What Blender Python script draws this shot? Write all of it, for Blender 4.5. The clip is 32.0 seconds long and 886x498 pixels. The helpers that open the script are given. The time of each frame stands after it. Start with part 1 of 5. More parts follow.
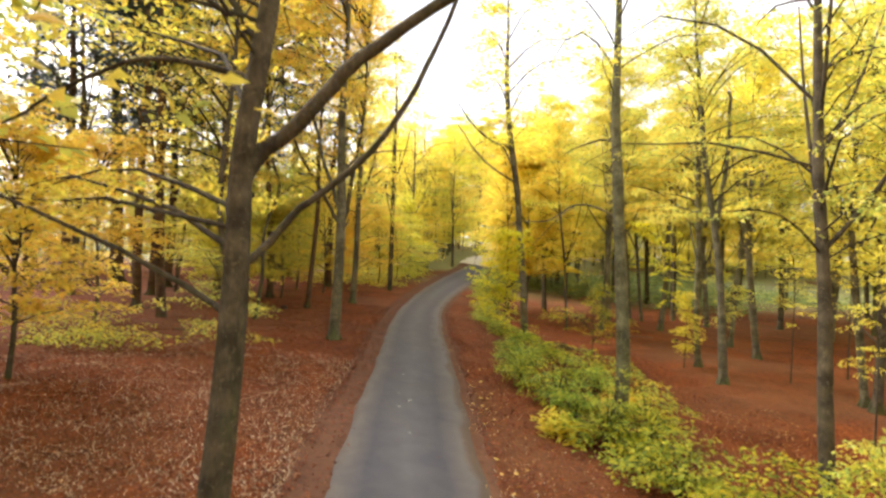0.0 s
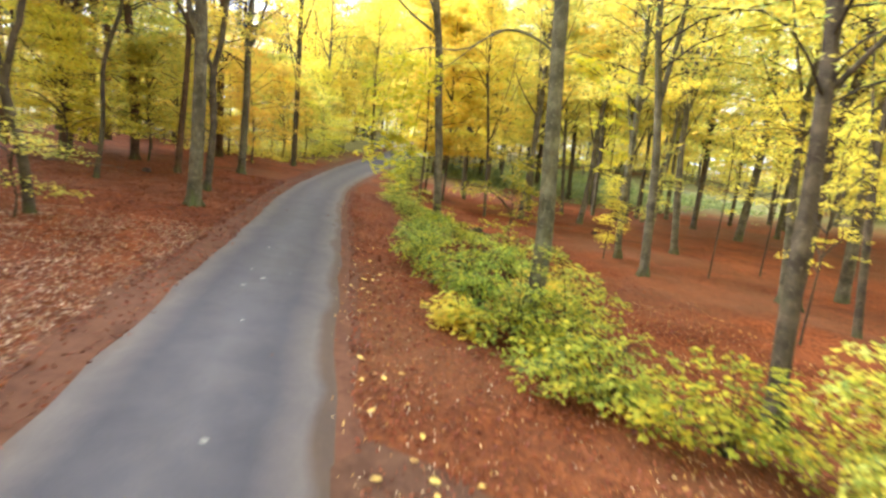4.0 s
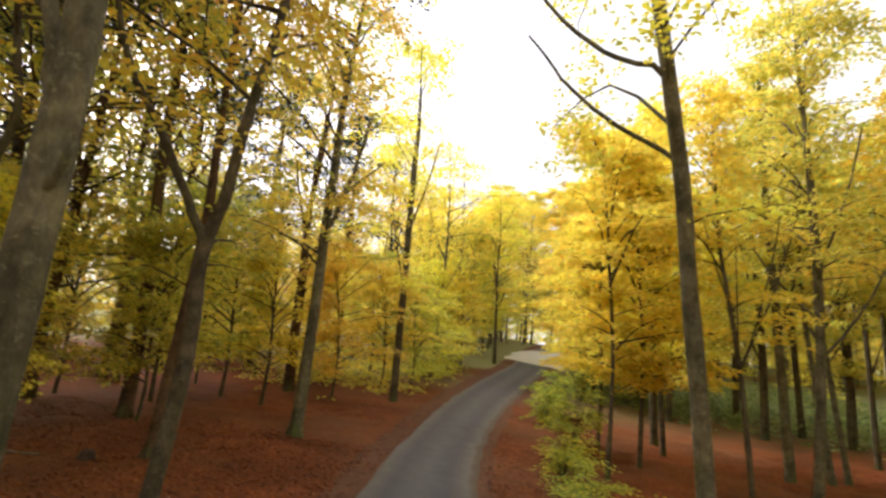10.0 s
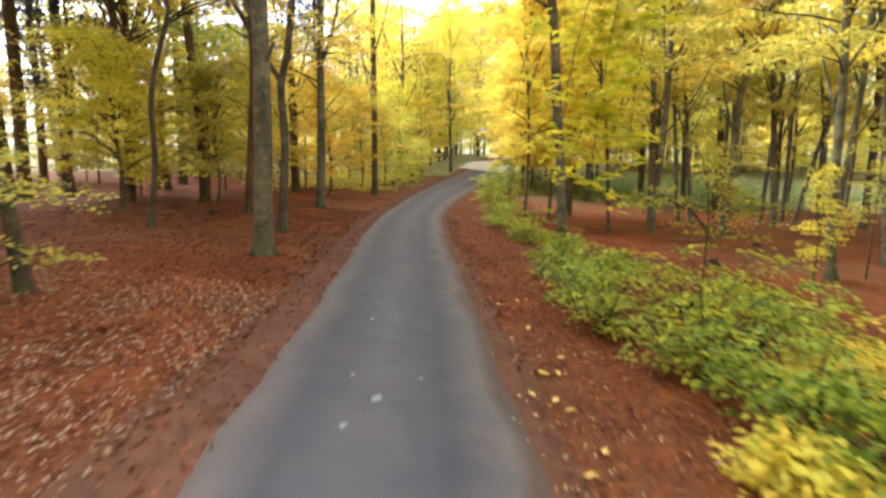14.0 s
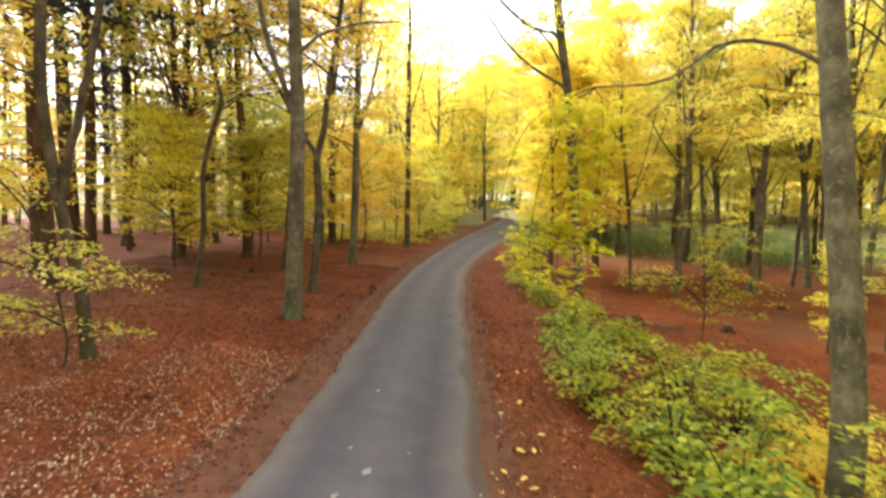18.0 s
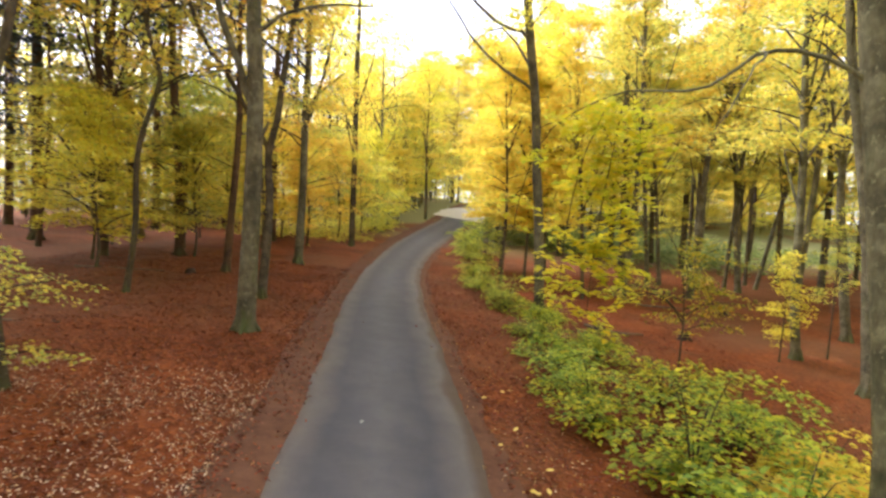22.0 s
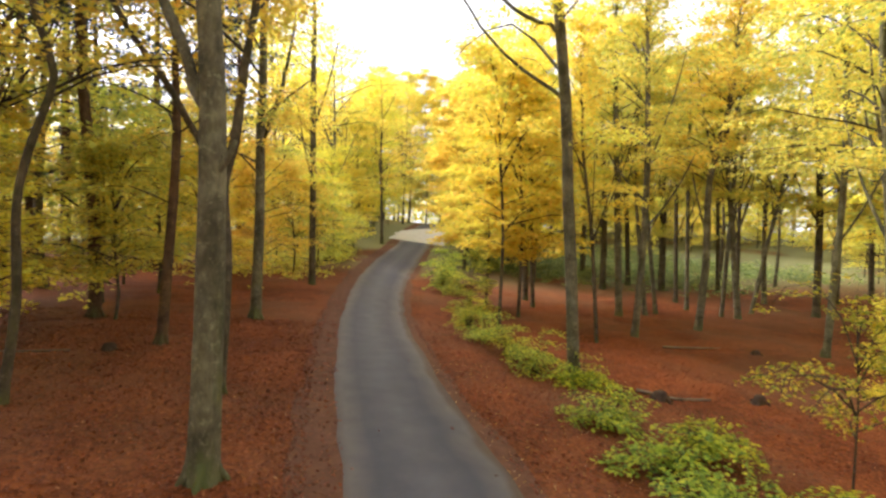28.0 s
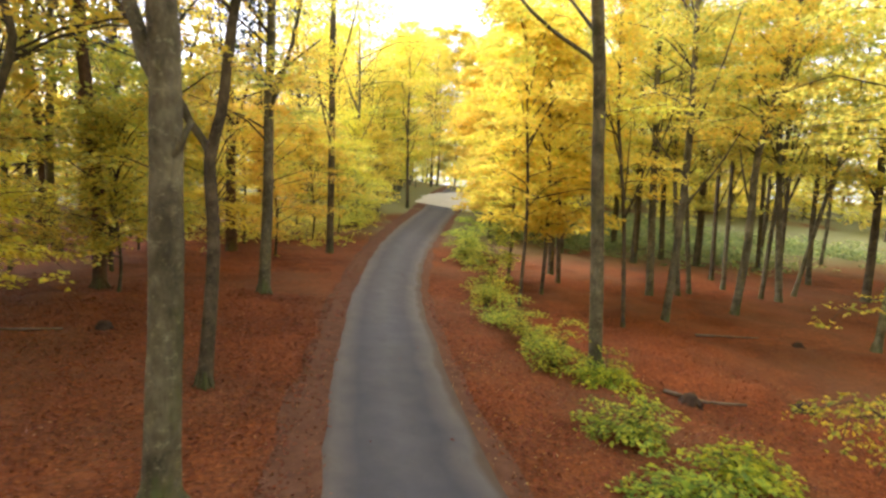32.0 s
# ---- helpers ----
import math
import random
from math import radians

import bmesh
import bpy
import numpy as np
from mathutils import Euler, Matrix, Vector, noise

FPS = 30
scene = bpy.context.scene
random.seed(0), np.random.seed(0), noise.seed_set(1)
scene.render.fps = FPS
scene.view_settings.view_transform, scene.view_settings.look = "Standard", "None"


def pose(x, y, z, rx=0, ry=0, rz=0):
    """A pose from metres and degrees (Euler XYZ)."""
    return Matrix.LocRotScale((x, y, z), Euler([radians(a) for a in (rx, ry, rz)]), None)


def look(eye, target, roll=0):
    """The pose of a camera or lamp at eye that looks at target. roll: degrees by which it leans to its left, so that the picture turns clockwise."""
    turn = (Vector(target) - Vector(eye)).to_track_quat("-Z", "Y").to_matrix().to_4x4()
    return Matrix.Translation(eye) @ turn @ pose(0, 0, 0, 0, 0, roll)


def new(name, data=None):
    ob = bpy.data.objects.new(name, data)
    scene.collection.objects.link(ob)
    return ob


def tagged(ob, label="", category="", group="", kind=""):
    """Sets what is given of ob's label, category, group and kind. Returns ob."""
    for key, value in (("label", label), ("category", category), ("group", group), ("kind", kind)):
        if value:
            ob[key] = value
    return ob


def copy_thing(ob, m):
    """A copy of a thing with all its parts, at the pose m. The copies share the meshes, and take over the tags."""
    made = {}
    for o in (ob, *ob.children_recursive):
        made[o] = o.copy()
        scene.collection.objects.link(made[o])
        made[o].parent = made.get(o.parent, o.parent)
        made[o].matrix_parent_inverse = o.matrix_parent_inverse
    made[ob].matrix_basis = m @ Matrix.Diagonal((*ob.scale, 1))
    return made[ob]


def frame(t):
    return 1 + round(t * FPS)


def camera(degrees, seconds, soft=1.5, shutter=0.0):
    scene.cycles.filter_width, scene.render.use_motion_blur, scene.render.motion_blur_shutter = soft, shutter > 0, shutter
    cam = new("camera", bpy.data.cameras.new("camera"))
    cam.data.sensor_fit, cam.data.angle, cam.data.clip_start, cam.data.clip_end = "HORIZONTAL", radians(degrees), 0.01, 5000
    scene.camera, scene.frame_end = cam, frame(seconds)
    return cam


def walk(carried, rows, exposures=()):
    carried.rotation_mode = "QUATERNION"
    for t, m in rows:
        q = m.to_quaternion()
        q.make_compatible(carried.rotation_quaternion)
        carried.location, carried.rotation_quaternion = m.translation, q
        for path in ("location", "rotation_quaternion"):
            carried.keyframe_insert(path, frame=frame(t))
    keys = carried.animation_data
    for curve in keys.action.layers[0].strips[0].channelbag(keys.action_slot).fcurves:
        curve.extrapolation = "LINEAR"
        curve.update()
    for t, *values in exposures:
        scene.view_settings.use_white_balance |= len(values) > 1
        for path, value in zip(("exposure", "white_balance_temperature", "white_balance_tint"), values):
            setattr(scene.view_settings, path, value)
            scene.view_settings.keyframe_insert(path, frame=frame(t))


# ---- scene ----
cam = camera(80.5, 32.0, 2.65, 0.95)
PATH = [
    (0, (0.129, 1.670, 3.884), (0.043, 3.669, 3.892), 2.1),
    (0.5, (0.071, 1.859, 3.527), (-0.000, 3.858, 3.510), 2.2),
    (1, (0.085, 2.079, 3.206), (0.034, 4.076, 3.108), 2.5),
    (1.5, (0.077, 2.178, 2.981), (0.059, 4.168, 2.784), 2.7),
    (2, (0.107, 2.412, 2.831), (0.218, 4.388, 2.545), 3.9),
    (2.5, (0.387, 2.724, 2.641), (0.566, 4.685, 2.292), 4.2),
    (4.5, (1.166, 6.319, 2.899), (1.387, 8.272, 2.529), 6.8),
    (5, (1.182, 7.632, 3.052), (1.388, 9.596, 2.736), 7.6),
    (5.5, (0.950, 8.749, 3.210), (1.171, 10.714, 2.910), 8.0),
    (6, (0.609, 10.021, 3.339), (0.854, 11.986, 3.059), 9.3),
    (6.5, (0.044, 11.482, 3.493), (0.301, 13.447, 3.226), 7.7),
    (7, (-0.554, 13.176, 3.605), (-0.408, 15.166, 3.469), 1.7),
    (7.5, (-0.912, 14.835, 3.767), (-0.958, 16.832, 3.663), -4.5),
    (8, (-1.075, 16.232, 3.836), (-1.293, 18.220, 3.809), -6.8),
    (8.5, (-1.188, 17.163, 3.917), (-1.462, 19.143, 3.982), -4.0),
    (9, (-1.183, 17.726, 3.904), (-1.440, 19.701, 4.087), -1.0),
    (9.5, (-0.924, 18.028, 3.746), (-1.197, 19.986, 4.049), 1.8),
    (10, (-0.658, 18.010, 3.544), (-0.911, 19.963, 3.894), 4.5),
    (10.5, (-0.529, 17.563, 3.380), (-0.719, 19.529, 3.696), 4.7),
    (11, (-0.494, 16.689, 3.153), (-0.610, 18.677, 3.341), 4.4),
    (11.5, (-0.575, 15.707, 2.964), (-0.634, 17.703, 3.083), 4.8),
    (12, (-0.717, 14.472, 2.716), (-0.770, 16.470, 2.774), 4.8),
    (12.5, (-0.769, 13.292, 2.568), (-0.813, 15.291, 2.557), 3.3),
    (13, (-0.740, 12.107, 2.396), (-0.759, 14.104, 2.290), 3.6),
    (13.5, (-0.589, 11.028, 2.314), (-0.624, 13.017, 2.116), 1.4),
    (14, (-0.341, 10.100, 2.324), (-0.406, 12.075, 2.015), 0.5),
    (14.5, (-0.208, 9.124, 2.382), (-0.299, 11.094, 2.047), 0.1),
    (16.5, (0.322, 8.554, 2.809), (0.189, 10.519, 2.457), 0.1),
    (17, (0.341, 8.641, 3.053), (0.196, 10.614, 2.760), 1.7),
    (17.5, (0.377, 8.935, 3.053), (0.185, 10.912, 2.820), 0.7),
    (18, (0.343, 9.163, 3.149), (0.128, 11.145, 2.997), 1.0),
    (18.5, (0.247, 9.434, 3.120), (0.018, 11.419, 3.041), 1.8),
    (19, (0.080, 9.650, 3.093), (-0.139, 11.637, 3.051), 2.0),
    (19.5, (-0.119, 9.790, 3.081), (-0.317, 11.780, 3.049), 2.4),
    (20, (-0.315, 9.866, 3.105), (-0.459, 11.861, 3.074), 2.8),
    (20.5, (-0.466, 9.880, 3.166), (-0.562, 11.877, 3.128), 3.1),
    (21, (-0.559, 9.845, 3.239), (-0.602, 11.844, 3.169), 3.0),
    (21.5, (-0.635, 9.933, 3.271), (-0.639, 11.930, 3.165), 3.0),
    (22, (-0.713, 10.053, 3.299), (-0.669, 12.047, 3.141), 2.7),
    (22.5, (-0.798, 10.223, 3.316), (-0.719, 12.212, 3.122), 2.7),
    (23, (-0.896, 10.449, 3.346), (-0.789, 12.432, 3.109), 2.5),
    (23.5, (-0.975, 10.687, 3.406), (-0.848, 12.664, 3.135), 2.7),
    (24, (-1.057, 11.005, 3.455), (-0.912, 12.980, 3.175), 2.2),
    (24.5, (-1.269, 11.491, 3.418), (-1.119, 13.471, 3.180), 3.1),
    (25, (-1.456, 12.005, 3.427), (-1.302, 13.990, 3.229), 3.6),
    (25.5, (-1.619, 12.520, 3.502), (-1.460, 14.506, 3.334), 3.5),
    (26, (-1.786, 13.052, 3.624), (-1.624, 15.043, 3.520), 3.4),
    (26.5, (-2.001, 13.458, 3.627), (-1.821, 15.448, 3.541), 2.8),
    (28.5, (-2.667, 14.620, 3.986), (-2.391, 16.599, 3.903), 1.1),
    (29, (-2.687, 14.746, 4.058), (-2.412, 16.726, 3.984), 1.2),
    (29.5, (-2.641, 14.835, 4.130), (-2.378, 16.815, 4.042), 1.2),
    (30, (-2.529, 14.917, 4.212), (-2.288, 16.899, 4.090), 1.4),
    (30.5, (-2.409, 15.001, 4.267), (-2.190, 16.982, 4.103), 1.2),
    (31, (-2.293, 15.107, 4.297), (-2.101, 17.088, 4.103), 1.1),
    (31.5, (-2.177, 15.306, 4.338), (-2.011, 17.286, 4.107), 1.1),
    (32, (-2.001, 15.608, 4.368), (-1.847, 17.587, 4.130), 2.4),
]
walk(cam, [(t, look(eye, target, roll)) for t, eye, target, roll in PATH], [(t, stops, kelvin, 14 if t < 12 else 16) for t, stops, kelvin in (
    (0.0, 1.7, 6500), (1.0, 1.37, 6600), (2.0, 1.75, 6080), (5.0, 2.25, 5780), (6.0, 2.1, 5980), (7.0, 2.15, 6080), (8.0, 2.0, 6480), (9.0, 1.77, 6500), (10.0, 1.25, 6580), (11.0, 0.98, 6580), (12.0, 1.43, 6700),
    (13.0, 1.6, 6150), (14.0, 1.95, 5880), (17.0, 2.1, 6280), (18.0, 2.0, 6350), (20.0, 1.8, 6250), (22.0, 1.8, 6050), (24.0, 1.97, 6000), (25.0, 2.15, 6000), (26.0, 1.83, 6100), (30.0, 1.68, 6250), (32.0, 1.82, 6100))])

# ---- world and light ----
SUN_UP, SUN_TURN = 44, -62  # height; turn clockwise from straight ahead
world = bpy.data.worlds.new("sky")
scene.world = world
world.use_nodes = True
sky = world.node_tree.nodes.new("ShaderNodeTexSky")
sky.sky_type = "NISHITA"
sky.sun_disc = False
sky.sun_elevation = radians(SUN_UP)
sky.sun_rotation = radians(SUN_TURN)
sky.dust_density = 5.0
sky.air_density = 1.0
sky.ozone_density = 0.6
haze = world.node_tree.nodes.new("ShaderNodeHueSaturation")
haze.inputs["Saturation"].default_value = 0.45
world.node_tree.links.new(sky.outputs[0], haze.inputs["Color"])
cloud = world.node_tree.nodes.new("ShaderNodeMixRGB")  # thin even cloud: the sky falls nowhere below its grey
cloud.blend_type = "LIGHTEN"
cloud.inputs[0].default_value = 1.0
cloud.inputs[2].default_value = (3.9, 3.95, 4.0, 1)
world.node_tree.links.new(haze.outputs[0], cloud.inputs[1])
world.node_tree.links.new(cloud.outputs[0], world.node_tree.nodes["Background"].inputs[0])
world.node_tree.nodes["Background"].inputs[1].default_value = 0.135

sun = new("sun", bpy.data.lights.new("sun", "SUN"))
sun.data.energy = 1.5
sun.data.angle = radians(28)
sun.data.color = (1.0, 0.94, 0.84)
sun.matrix_world = look((0, 0, 0), (-math.sin(radians(SUN_TURN)) * math.cos(radians(SUN_UP)), -math.cos(radians(SUN_TURN)) * math.cos(radians(SUN_UP)), -math.sin(radians(SUN_UP))))


# ---- lie of the land ----
def ground_z(x, y):
    u = np.asarray(x, float) + 1.3
    y = np.asarray(y, float)
    d = np.clip(y - 35, 0, 40)
    far = np.maximum(y - 75, 0)
    side = np.where(u < 0, 0.085, 0.10)
    return -side * 14 * np.tanh(u / 14) + 0.0011 * d * d + 0.12 * 32 * np.tanh(far / 32)


def bumpy(x, y):
    """Small hollows and humps of the forest floor, none on the road."""
    x, y = np.asarray(x, float), np.asarray(y, float)
    away = np.clip((np.abs(x - road_x(y)) - 2.2) / 3.0, 0, 1)
    h = 0.06 * np.sin(1.3 * x + 0.7 * y) * np.sin(0.9 * y - 0.4 * x + 1) + 0.05 * np.sin(2.9 * x - 1.7 * y + 2) * np.sin(2.3 * y + 0.6 * x)
    return away * h


ROAD_Y = np.array([-30, 0, 7.2, 10.9, 15, 18, 20.8, 27, 33.6, 40, 46, 51.5, 60.5, 66, 77, 90, 112.0])
ROAD_X = np.array([2.6, 0.5, -0.2, -0.6, -1.0, -1.16, -1.45, -2.05, -2.42, -2.38, -2.05, -1.6, -0.4, 0.4, 2.3, 4.6, 8.4])


def road_x(y):
    """The road's centre line, eased between the points that it passes."""
    y = np.asarray(y, float)
    return (np.interp(y - 2, ROAD_Y, ROAD_X) + np.interp(y - 0.7, ROAD_Y, ROAD_X) + np.interp(y + 0.7, ROAD_Y, ROAD_X) + np.interp(y + 2, ROAD_Y, ROAD_X)) / 4


def floor_z(x, y):
    return float(ground_z(x, y) + bumpy(x, y))


# ---- materials ----
def material(name):
    m = bpy.data.materials.new(name)
    m.use_nodes = True
    nt = m.node_tree
    bsdf = nt.nodes["Principled BSDF"]

    def node(kind, **props):
        n = nt.nodes.new(kind)
        for key, value in props.items():
            n.inputs[key].default_value = value
        return n

    return m, nt, bsdf, node, nt.links.new


def ramp(nt, stops):
    r = nt.nodes.new("ShaderNodeValToRGB")
    e = r.color_ramp.elements
    while len(e) < len(stops):
        e.new(0.5)
    for el, (pos, col) in zip(e, stops):
        el.position, el.color = pos, (*col, 1)
    return r


def leaf_material(name, stops, glow=0.5, drift=0.018, rough=0.45):
    """Thin leaf: half reflects, half lets light through; each leaf takes its own hue."""
    m, nt, bsdf, node, link = material(name)
    geo, info = node("ShaderNodeNewGeometry"), node("ShaderNodeObjectInfo")
    r = ramp(nt, stops)
    link(geo.outputs["Random Per Island"], r.inputs[0])
    hue = node("ShaderNodeHueSaturation", Saturation=1.0, Value=1.0)
    shift = node("ShaderNodeMapRange")
    shift.inputs["To Min"].default_value, shift.inputs["To Max"].default_value = 0.5 - drift, 0.5 + drift
    link(info.outputs["Random"], shift.inputs["Value"])
    link(shift.outputs[0], hue.inputs["Hue"])
    tex, blot = node("ShaderNodeTexCoord"), node("ShaderNodeTexNoise", Scale=0.6, Detail=2.0)
    link(tex.outputs["Object"], blot.inputs["Vector"])
    val = node("ShaderNodeMapRange")
    val.inputs["From Min"].default_value, val.inputs["From Max"].default_value = 0.3, 0.7
    val.inputs["To Min"].default_value, val.inputs["To Max"].default_value = 0.84, 1.1
    link(blot.outputs[0], val.inputs["Value"])
    link(val.outputs[0], hue.inputs["Value"])
    link(r.outputs[0], hue.inputs["Color"])
    link(hue.outputs[0], bsdf.inputs["Base Color"])
    bsdf.inputs["Roughness"].default_value = rough
    bsdf.inputs["Specular IOR Level"].default_value = 0.3
    thin = node("ShaderNodeBsdfTranslucent")
    link(hue.outputs[0], thin.inputs["Color"])
    mix = node("ShaderNodeMixShader", Fac=glow)
    link(bsdf.outputs[0], mix.inputs[1])
    link(thin.outputs[0], mix.inputs[2])
    link(mix.outputs[0], nt.nodes["Material Output"].inputs["Surface"])
    return m


GOLD = leaf_material("gold_leaf", [(0.0, (0.84, 0.551, 0.080)), (0.3, (0.89, 0.678, 0.090)), (0.65, (0.91, 0.753, 0.095)), (1.0, (0.80, 0.742, 0.110))], 0.52)
YELLOW = leaf_material("yellow_leaf", [(0.0, (0.88, 0.645, 0.080)), (0.35, (0.91, 0.759, 0.095)), (0.7, (0.88, 0.801, 0.110)), (1.0, (0.70, 0.707, 0.110))], 0.52)
LIME = leaf_material("lime_leaf", [(0.0, (0.86, 0.69, 0.095)), (0.4, (0.76, 0.70, 0.120)), (0.75, (0.57, 0.62, 0.125)), (1.0, (0.33, 0.45, 0.110))], 0.52)
OLIVE = leaf_material("olive_leaf", [(0.0, (0.84, 0.65, 0.095)), (0.4, (0.76, 0.69, 0.110)), (0.8, (0.58, 0.61, 0.115)), (1.0, (0.36, 0.44, 0.105))], 0.52)
GREEN = leaf_material("green_leaf", [(0.0, (0.70, 0.66, 0.05)), (0.25, (0.48, 0.56, 0.06)), (0.65, (0.30, 0.41, 0.055)), (1.0, (0.09, 0.15, 0.025))], 0.45, 0.022)
SHRUB = leaf_material("shrub_leaf", [(0.0, (0.74, 0.60, 0.035)), (0.3, (0.50, 0.50, 0.035)), (0.7, (0.29, 0.35, 0.03)), (1.0, (0.11, 0.17, 0.02))], 0.42, 0.022)
MINT = leaf_material("pale_green_leaf", [(0.0, (0.459, 0.454, 0.140)), (0.4, (0.295, 0.361, 0.119)), (0.8, (0.180, 0.252, 0.084)), (1.0, (0.090, 0.143, 0.049))], 0.45)
NEEDLE = leaf_material("blue_green_needle", [(0.0, (0.06, 0.09, 0.07)), (0.5, (0.035, 0.06, 0.055)), (1.0, (0.02, 0.035, 0.035))], 0.15)
SPRAY = leaf_material("spray_leaf", [(0.0, (0.88, 0.72, 0.03)), (0.5, (0.80, 0.75, 0.04)), (1.0, (0.52, 0.60, 0.05))], 0.6, 0.006)
# the rare palest stop stands for sky glints on leaves
LITTER = leaf_material("fallen_leaf", [(0.0, (0.111, 0.027, 0.006)), (0.4, (0.180, 0.045, 0.011)), (0.75, (0.250, 0.069, 0.016)), (0.97, (0.297, 0.102, 0.029)), (1.0, (0.462, 0.264, 0.119))], 0.1, 0.008, 0.5)
# pale leaves, with the glint of sky on wet litter put into their colour
PALE_GLINT_LEAF = leaf_material("pale_glint_leaf", [(0.0, (0.38, 0.22, 0.10)), (0.5, (0.56, 0.40, 0.24)), (1.0, (0.78, 0.66, 0.48))], 0.08, 0.008, 0.35)
FALLEN_YELLOW = leaf_material("fallen_yellow_leaf", [(0.0, (0.60, 0.34, 0.08)), (0.6, (0.75, 0.55, 0.14)), (1.0, (0.80, 0.66, 0.40))], 0.12, 0.01, 0.4)


def bark_material(name, dark, light, moss, moss_reach, rough_scale):
    m, nt, bsdf, node, link = material(name)
    tex = node("ShaderNodeTexCoord")
    long_way = node("ShaderNodeMapping")
    long_way.inputs["Scale"].default_value = (1.0, 1.0, 0.35)
    link(tex.outputs["Object"], long_way.inputs["Vector"])
    grain = node("ShaderNodeTexNoise", Scale=rough_scale, Detail=6.0, Roughness=0.65)
    link(long_way.outputs[0], grain.inputs["Vector"])
    blot = node("ShaderNodeTexNoise", Scale=2.1, Detail=4.0, Roughness=0.6)
    link(tex.outputs["Object"], blot.inputs["Vector"])
    r = ramp(nt, [(0.36, dark), (0.52, tuple((a + b) / 2 for a, b in zip(dark, light))), (0.66, light)])
    link(blot.outputs[0], r.inputs[0])
    fine = node("ShaderNodeMixRGB", Fac=0.55)
    fine.blend_type = "MULTIPLY"
    shade = ramp(nt, [(0.34, (0.3, 0.3, 0.3)), (0.65, (1.1, 1.1, 1.05))])
    link(grain.outputs[0], shade.inputs[0])
    link(r.outputs[0], fine.inputs[1])
    link(shade.outputs[0], fine.inputs[2])
    # pale lichen flecks
    fleck = node("ShaderNodeTexNoise", Scale=11.0, Detail=5.0, Roughness=0.75)
    link(tex.outputs["Object"], fleck.inputs["Vector"])
    flecks = ramp(nt, [(0.56, (0, 0, 0)), (0.66, (0.55, 0.55, 0.55))])
    link(fleck.outputs[0], flecks.inputs[0])
    lichen = node("ShaderNodeMixRGB")
    link(flecks.outputs[0], lichen.inputs[0])
    link(fine.outputs[0], lichen.inputs[1])
    lichen.inputs[2].default_value = (light[0] * 1.5, light[1] * 1.55, light[2] * 1.5, 1)
    # moss in patches
    where = node("ShaderNodeTexNoise", Scale=1.3, Detail=5.0, Roughness=0.7)
    link(long_way.outputs[0], where.inputs["Vector"])
    cut = ramp(nt, [(0.5, (0, 0, 0)), (0.62, (1, 1, 1))])
    link(where.outputs[0], cut.inputs[0])
    xyz = node("ShaderNodeSeparateXYZ")
    link(tex.outputs["Object"], xyz.inputs[0])
    low = node("ShaderNodeMapRange")
    low.inputs["From Min"].default_value, low.inputs["From Max"].default_value = 0.0, moss_reach
    low.inputs["To Min"].default_value, low.inputs["To Max"].default_value = 1.0, 0.25
    link(xyz.outputs["Z"], low.inputs["Value"])
    amount = node("ShaderNodeMath")
    amount.operation = "MULTIPLY"
    link(cut.outputs[0], amount.inputs[0])
    link(low.outputs[0], amount.inputs[1])
    ring = node("ShaderNodeMapRange")
    ring.inputs["From Min"].default_value, ring.inputs["From Max"].default_value = 0.05, 0.36
    ring.inputs["To Min"].default_value, ring.inputs["To Max"].default_value = 1.0, 0.0
    link(xyz.outputs["Z"], ring.inputs["Value"])
    ragged = node("ShaderNodeMath")
    ragged.operation = "MULTIPLY"
    link(ring.outputs[0], ragged.inputs[0])
    link(grain.outputs[0], ragged.inputs[1])
    ragged.use_clamp = True
    either = node("ShaderNodeMath")
    either.operation = "MAXIMUM"
    link(amount.outputs[0], either.inputs[0])
    link(ragged.outputs[0], either.inputs[1])
    green = node("ShaderNodeMixRGB")
    link(either.outputs[0], green.inputs[0])
    link(lichen.outputs[0], green.inputs[1])
    green.inputs[2].default_value = (*moss, 1)
    link(green.outputs[0], bsdf.inputs["Base Color"])
    bsdf.inputs["Roughness"].default_value = 0.85
    bsdf.inputs["Specular IOR Level"].default_value = 0.2
    bump = node("ShaderNodeBump", Strength=0.8, Distance=0.03)
    link(grain.outputs[0], bump.inputs["Height"])
    link(bump.outputs[0], bsdf.inputs["Normal"])
    return m


BEECH = bark_material("beech_bark", (0.075, 0.066, 0.042), (0.215, 0.192, 0.125), (0.085, 0.1, 0.034), 2.6, 14)
BEECH_PALE = bark_material("pale_beech_bark", (0.085, 0.08, 0.046), (0.24, 0.225, 0.135), (0.085, 0.1, 0.034), 2.6, 14)
BEECH_DARK = bark_material("dark_beech_bark", (0.052, 0.041, 0.027), (0.15, 0.122, 0.08), (0.075, 0.088, 0.03), 2.0, 14)
PINE = bark_material("pine_bark", (0.06, 0.035, 0.02), (0.17, 0.10, 0.055), (0.07, 0.075, 0.03), 0.6, 22)
TWIG = bark_material("twig_bark", (0.045, 0.035, 0.025), (0.11, 0.09, 0.06), (0.08, 0.09, 0.04), 0.5, 20)


